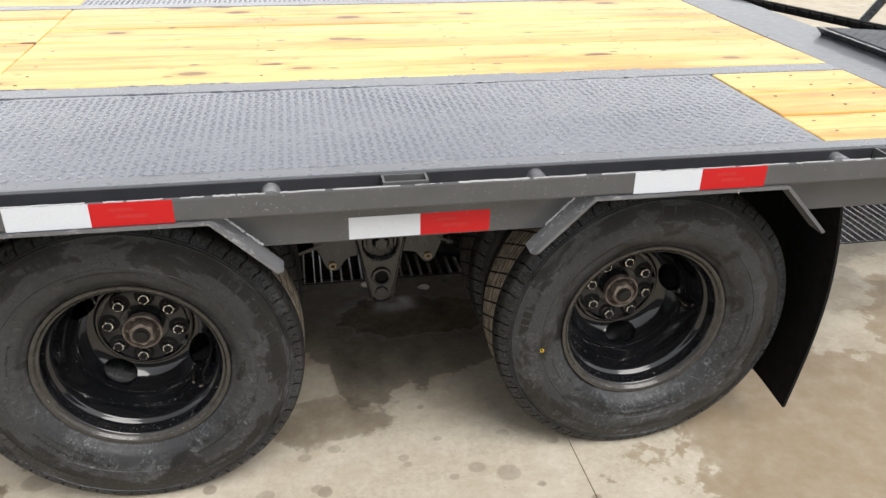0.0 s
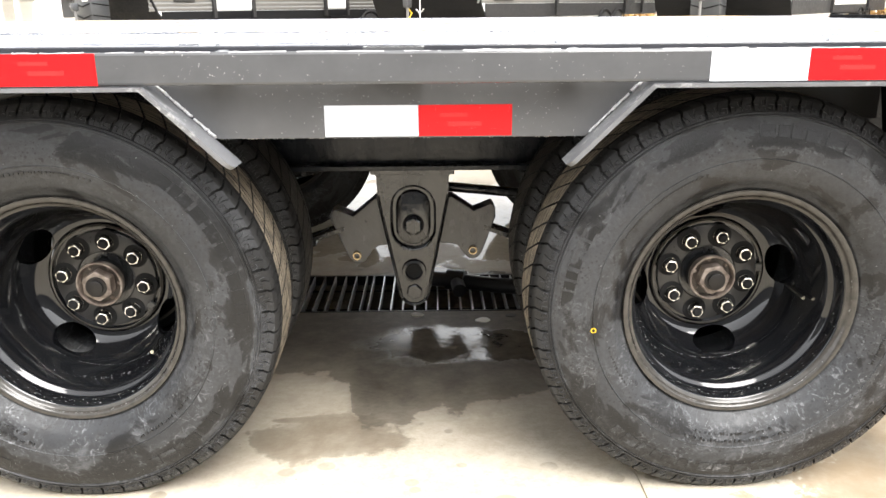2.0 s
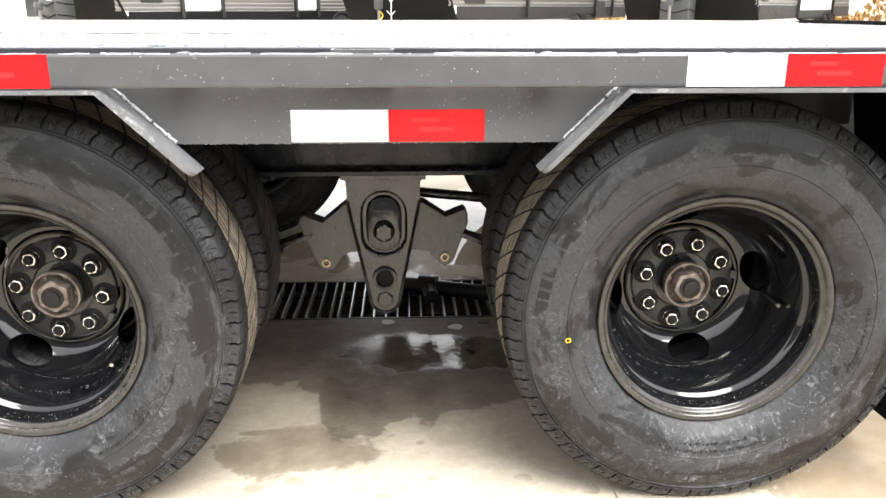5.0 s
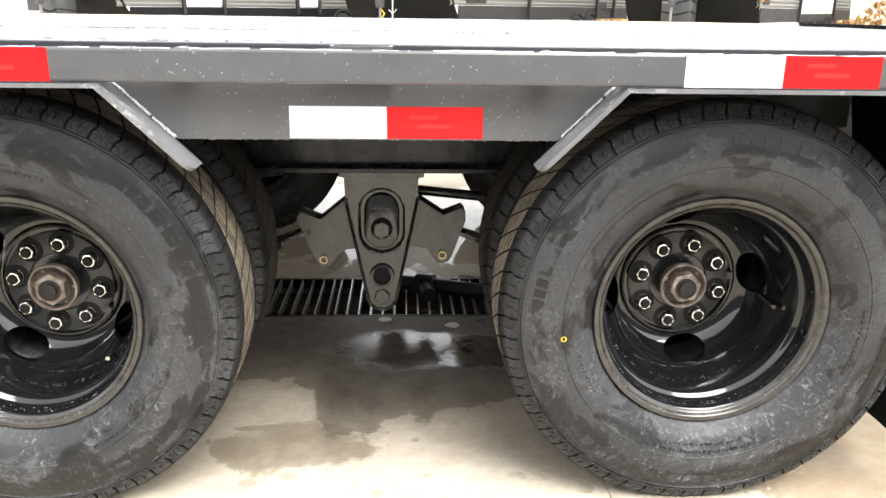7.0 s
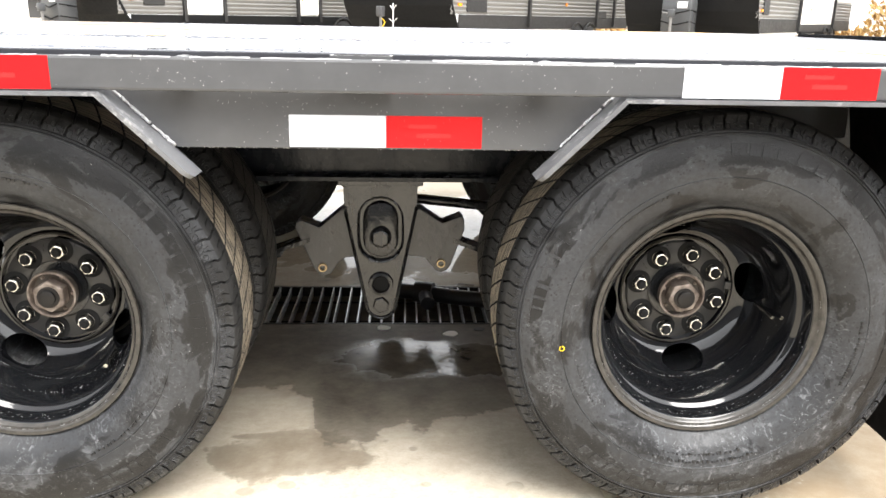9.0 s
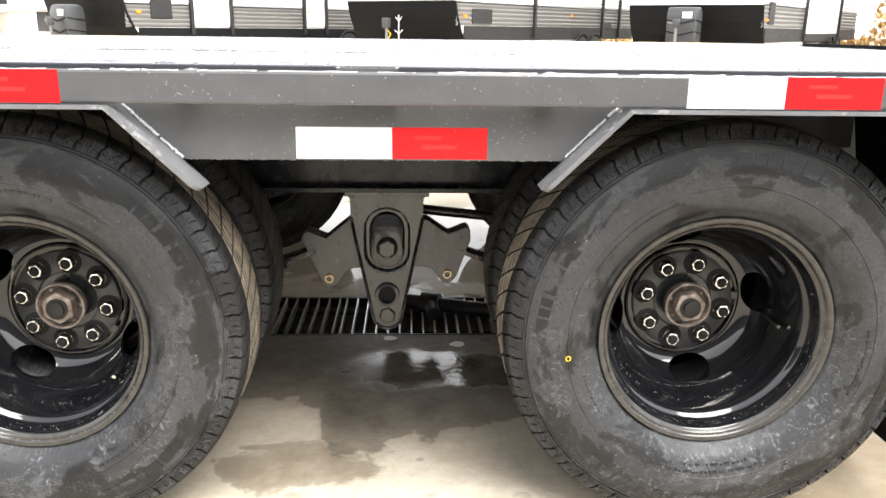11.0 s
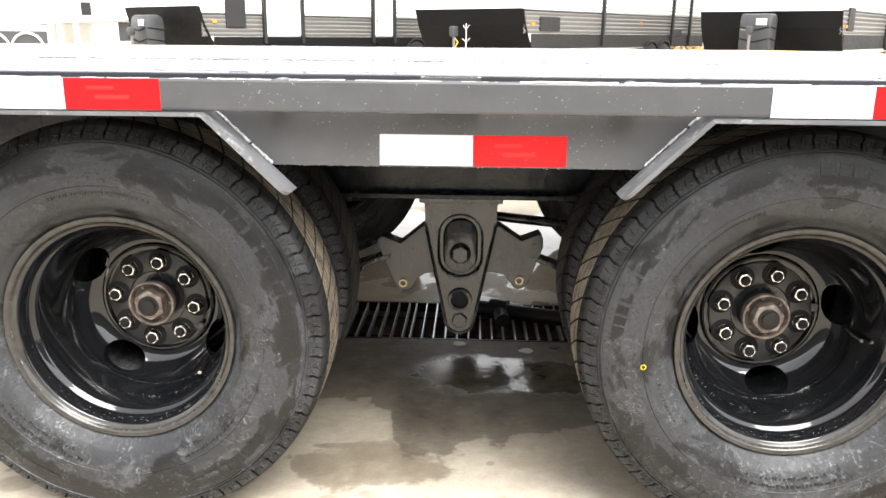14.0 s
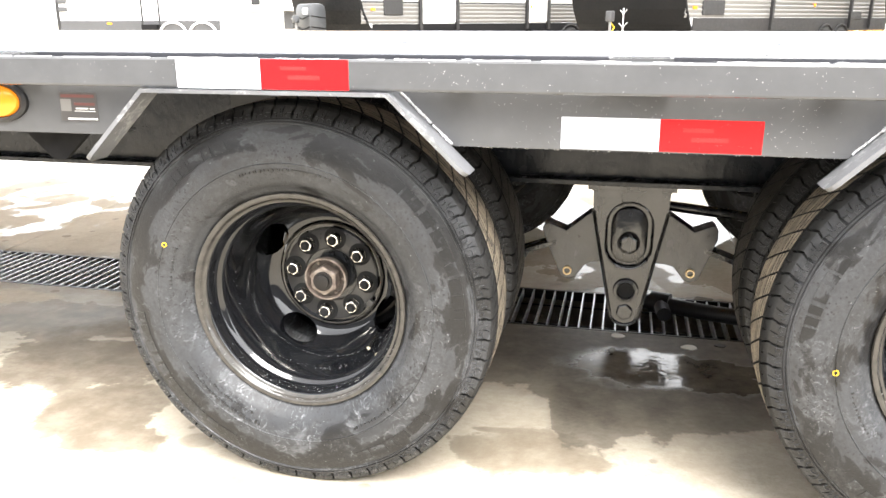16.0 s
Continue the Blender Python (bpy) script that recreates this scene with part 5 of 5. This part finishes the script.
        for z, w in ((0.92, 0.07), (0.7, 0.09)):
            part("mast_arm", tube([(jack - 1.12, W / 2 - 0.22 - w, z + 0.08), (jack - 1.12, W / 2 - 0.22, z), (jack - 1.12, W / 2 - 0.22 + w, z + 0.07)], 0.007, 6), RV_WHITE, rv)
    part("jack_tube", tube([(jack - 1.2, W / 2, 0.0), (jack - 1.2, W / 2, 0.9)], 0.025, 8), RV_PALE, rv, "steel jack tube")
    return rv


GREY_RV = "silver and white travel trailer with black front cap"
travel_trailer(-4.9, 13.0, 9.2, [(1.43, 2.32), (4.33, 4.93)], [1.41, 2.33, 4.29, 4.95], [(0.56, 1.0, 0.92, 1.7)], "tanks", GREY_RV, 0.1, 0.0, 0.15, 0.6)
travel_trailer(0.78, 13.0, 7.8, [], [2.78, 5.96, 6.91], [(0.54, 1.2, 0.9, 1.16), (6.05, 6.5, 0.82, 0.98)], "jack", GREY_RV, 0.0, 0.1, 0.0, 0.84, (4.97, 5.63), RV_GREY)
travel_trailer(6.2, 13.0, 9.5, [(3.4, 6.9)], [3.3, 7.0], [(0.42, 0.8, 0.95, 1.35)], "tanks", GREY_RV, 0.0, 0.13, 0.0, 0.37, (6.3, 7.1), RV_GREY)
travel_trailer(12.2, 14.0, 8.0, [(3.4, 4.4)], [3.3], [], "tanks", GREY_RV)


def fifth_wheel():
    rv = thing("fifth_wheel_camper", "white fifth-wheel camper with pale grey lower band", "camper", (-17.5, 17.6, 0.1))
    rv.rotation_euler = (0, 0, radians(4))
    part("body", prism([(2.6, 0.5), (7.2, 0.5), (7.3, 1.0), (9.6, 1.12), (9.8, 1.6), (9.5, 3.4), (2.6, 3.5)], 0.0, 2.44, 0.02), RV_WHITE, rv, "glossy white body")
    part("lower_band", box(2.62, 7.15, -0.015, 0.0, 0.5, 0.82, 0.003), RV_BAND, rv, "grey lower band")
    part("corner_trim", box(2.58, 2.66, -0.03, 0.0, 0.5, 3.3, 0.005), RV_GREY, rv, "dark corner trim")
    for z in (1.05, 1.25):
        part("tail_lamp", box(2.66, 2.9, -0.04, 0.0, z, z + 0.12, 0.01), RV_BAND, rv, "dark tail lamp")
    for u in (4.98, 5.46):
        part("door_seam", box(u, u + 0.05, -0.016, 0.0, 0.55, 3.0), RV_GREY, rv)
    part("door_step", box(5.03, 5.46, -0.14, 0.0, 0.6, 0.72, 0.004), RV_BLACK, rv, "black folding step")
    for u in (5.85, 6.67):
        part("road_wheel", lathe([(0.0, -0.03), (0.2, -0.03), (0.35, -0.02), (0.36, 0.2)], 28, None, (u, 0.02, 0.36)), HOSE, rv, "black trailer tyre", True)
        part("wheel_arch", tube([(u + 0.4 * math.cos(math.pi * k / 10), -0.03, 0.38 + 0.4 * math.sin(math.pi * k / 10)) for k in range(11)], 0.03, 6), RV_WHITE, rv, "", True)
    for u in (7.35, 7.75):
        part("landing_leg", box(u, u + 0.1, 0.1, 0.2, 0.0, 1.1), RV_WHITE, rv, "white landing leg")
    for u0, u1, z0, z1 in ((3.3, 4.6, 0.93, 1.0), (6.2, 7.2, 0.9, 0.97)):
        part("decal", prism([(u0, z0), (u1, z1), (u1, z1 + 0.03), (u0, z0 + 0.005)], -0.006, 0.0), RV_BAND, rv, "grey swoosh decal")
    part("side_marker", box(4.0, 4.14, -0.03, 0.0, 0.72, 0.77, 0.01), AMBER, rv, "amber side marker")
    part("pin_box", box(8.75, 9.0, 0.3, 0.8, 0.6, 1.05, 0.02), RV_BAND, rv, "grey hitch box")
    part("tow_panel", box(9.05, 10.2, 0.9, 1.0, 0.5, 0.98, 0.01), RV_PALE, rv, "pale grey panel")
    part("vent", box(8.02, 8.26, -0.02, 0.05, 1.2, 1.5, 0.02), RV_GREY, rv, "small dark vent")
    return rv


fifth_wheel()

# leaf litter and brush at the lot's far edge
verts, faces = [], []
for k in range(9000):
    u = random.random()
    x, y = random.uniform(2.5, 28), 21.5 + 4 * u + random.gauss(0, 0.2)
    high = 1.75 if x > 13.4 + 0.58 * (y - 22) else 0.66
    z = 0.12 + random.random() * high * (0.9 + 0.12 * math.sin(x * 1.7) + 0.08 * math.sin(x * 5.1))
    s = random.uniform(0.05, 0.14)
    q = Euler((random.uniform(0, 6), random.uniform(0, 6), random.uniform(0, 6))).to_matrix()
    o = len(verts)
    for v in ((-s, 0, 0), (0, -s * 0.5, 0.02), (s, 0, 0), (0, s * 0.5, 0.02)):
        w = q @ Vector(v)
        verts.append((x + w.x, y + w.y, max(0.105, z + w.z)))
    faces.append((o, o + 1, o + 2, o + 3))
data = bpy.data.meshes.new("leaf_litter")
data.from_pydata(verts, [], faces)
data.materials.append(LEAVES)
tagged(new("leaf_litter", data), "yellow-brown autumn leaves and brush behind the lot", "leaves", "", "stuff")

# rain drops on the painted faces
verts, faces = [], []


def drop(x, y, z, r):
    """A small flattened bead on a face that looks towards -y."""
    o = len(verts)
    ring = [(math.cos(q * math.pi / 4), math.sin(q * math.pi / 4)) for q in range(8)]
    verts.extend((x + r * c, y + 0.0002, z + 1.2 * r * t) for c, t in ring)
    verts.extend((x + 0.7 * r * c, y - 0.45 * r, z + 0.85 * r * t) for c, t in ring)
    verts.append((x, y - 0.62 * r, z))
    for q in range(8):
        w = (q + 1) % 8
        faces.append((o + q, o + w, o + 8 + w, o + 8 + q))
        faces.append((o + 8 + q, o + 8 + w, o + 16))


for centre, spread, count in ((-0.55, 0.5, 50), (-0.3, 0.06, 34), (0.05, 0.25, 30), (0.3, 0.12, 34), (0.45, 0.4, 30), (-0.95, 0.25, 20)):
    for k in range(count):
        x = random.gauss(centre, spread)
        if -1.6 < x < 1.4:
            drop(x, RAIL_Y0, random.uniform(0.846, 0.892), random.choice((0.0003, 0.0004, 0.0005, 0.0006, 0.0009)))
for centre, spread, count in ((-0.2, 0.06, 30), (-0.09, 0.05, 60), (0.1, 0.12, 80), (0.2, 0.04, 40)):
    for k in range(count):
        x = random.gauss(centre, spread)
        if -0.3 < x < 0.26:
            drop(x, -0.0005, random.uniform(0.756, 0.836), random.choice((0.0003, 0.0004, 0.0005, 0.0007)))
for k in range(46):
    drop(random.uniform(-0.32, 0.27), 0.003, 0.7495, 0.0016)


def bead(x, y, z, r):
    """A tiny round drop."""
    o = len(verts)
    verts.extend(((x + r, y, z), (x, y + r, z), (x - r, y, z), (x, y - r, z), (x, y, z + r), (x, y, z - r)))
    faces.extend(tuple(o + q for q in f) for f in ((0, 1, 4), (1, 2, 4), (2, 3, 4), (3, 0, 4), (1, 0, 5), (2, 1, 5), (3, 2, 5), (0, 3, 5)))


for ax in AXLES:
    for k in range(420):
        a = radians(random.gauss(-85, 48))
        ry, rr = random.choice(((0.058, 0.1958), (0.13, 0.1775), (0.17, 0.1705), (0.035, 0.2075)))
        ry += random.uniform(-0.012, 0.012) if rr < 0.2 else 0
        if rr == 0.1705:
            ry = 0.17
        bead(ax + rr * math.cos(a), 0.038 + ry, HUB_Z + rr * math.sin(a), random.choice((0.0004, 0.0005, 0.0007, 0.001)))
    for k in range(220):
        a, rr = radians(random.choice((random.gauss(-90, 55), random.uniform(0, 360)))), random.uniform(0.238, 0.345)
        wall = ((0.234, 0.0222), (0.246, 0.0128), (0.262, 0.005), (0.274, 0.0016), (0.29, 0.0), (0.316, 0.0026), (0.332, 0.0062), (0.346, 0.0104))
        side_y = next(ya + (yb - ya) * (rr - ra) / (rb - ra) for (ra, ya), (rb, yb) in zip(wall, wall[1:]) if ra <= rr <= rb)
        bead(ax + rr * math.cos(a), 0.038 + side_y, HUB_Z + rr * math.sin(a), random.choice((0.0003, 0.0004, 0.0006, 0.0009)))
# water lying along the top edges of the rail, the sky's glint coloured in white
wet_edge = random.Random(8)
x = -2.0
while x < 1.55:
    run, size = wet_edge.uniform(0.02, 0.2), wet_edge.uniform(0.0012, 0.0026)
    pts = [(x + run * q / 9, RAIL_Y0 + 0.0035 + wet_edge.uniform(-0.0008, 0.0008), 0.8895 + wet_edge.uniform(-0.0006, 0.0008)) for q in range(10)]
    part("water_line", tube(pts, size, 6), WATER, trailer, "rain water lying along the rail", True)
    x += run + wet_edge.uniform(0.0, 0.035)

data = bpy.data.meshes.new("rain_drops")
data.from_pydata(verts, [], faces)
data.materials.append(WATER)
data.shade_smooth()
tagged(new("rain_drops", data), "rain drops beaded on the grey paint", "rain drops", "", "stuff")
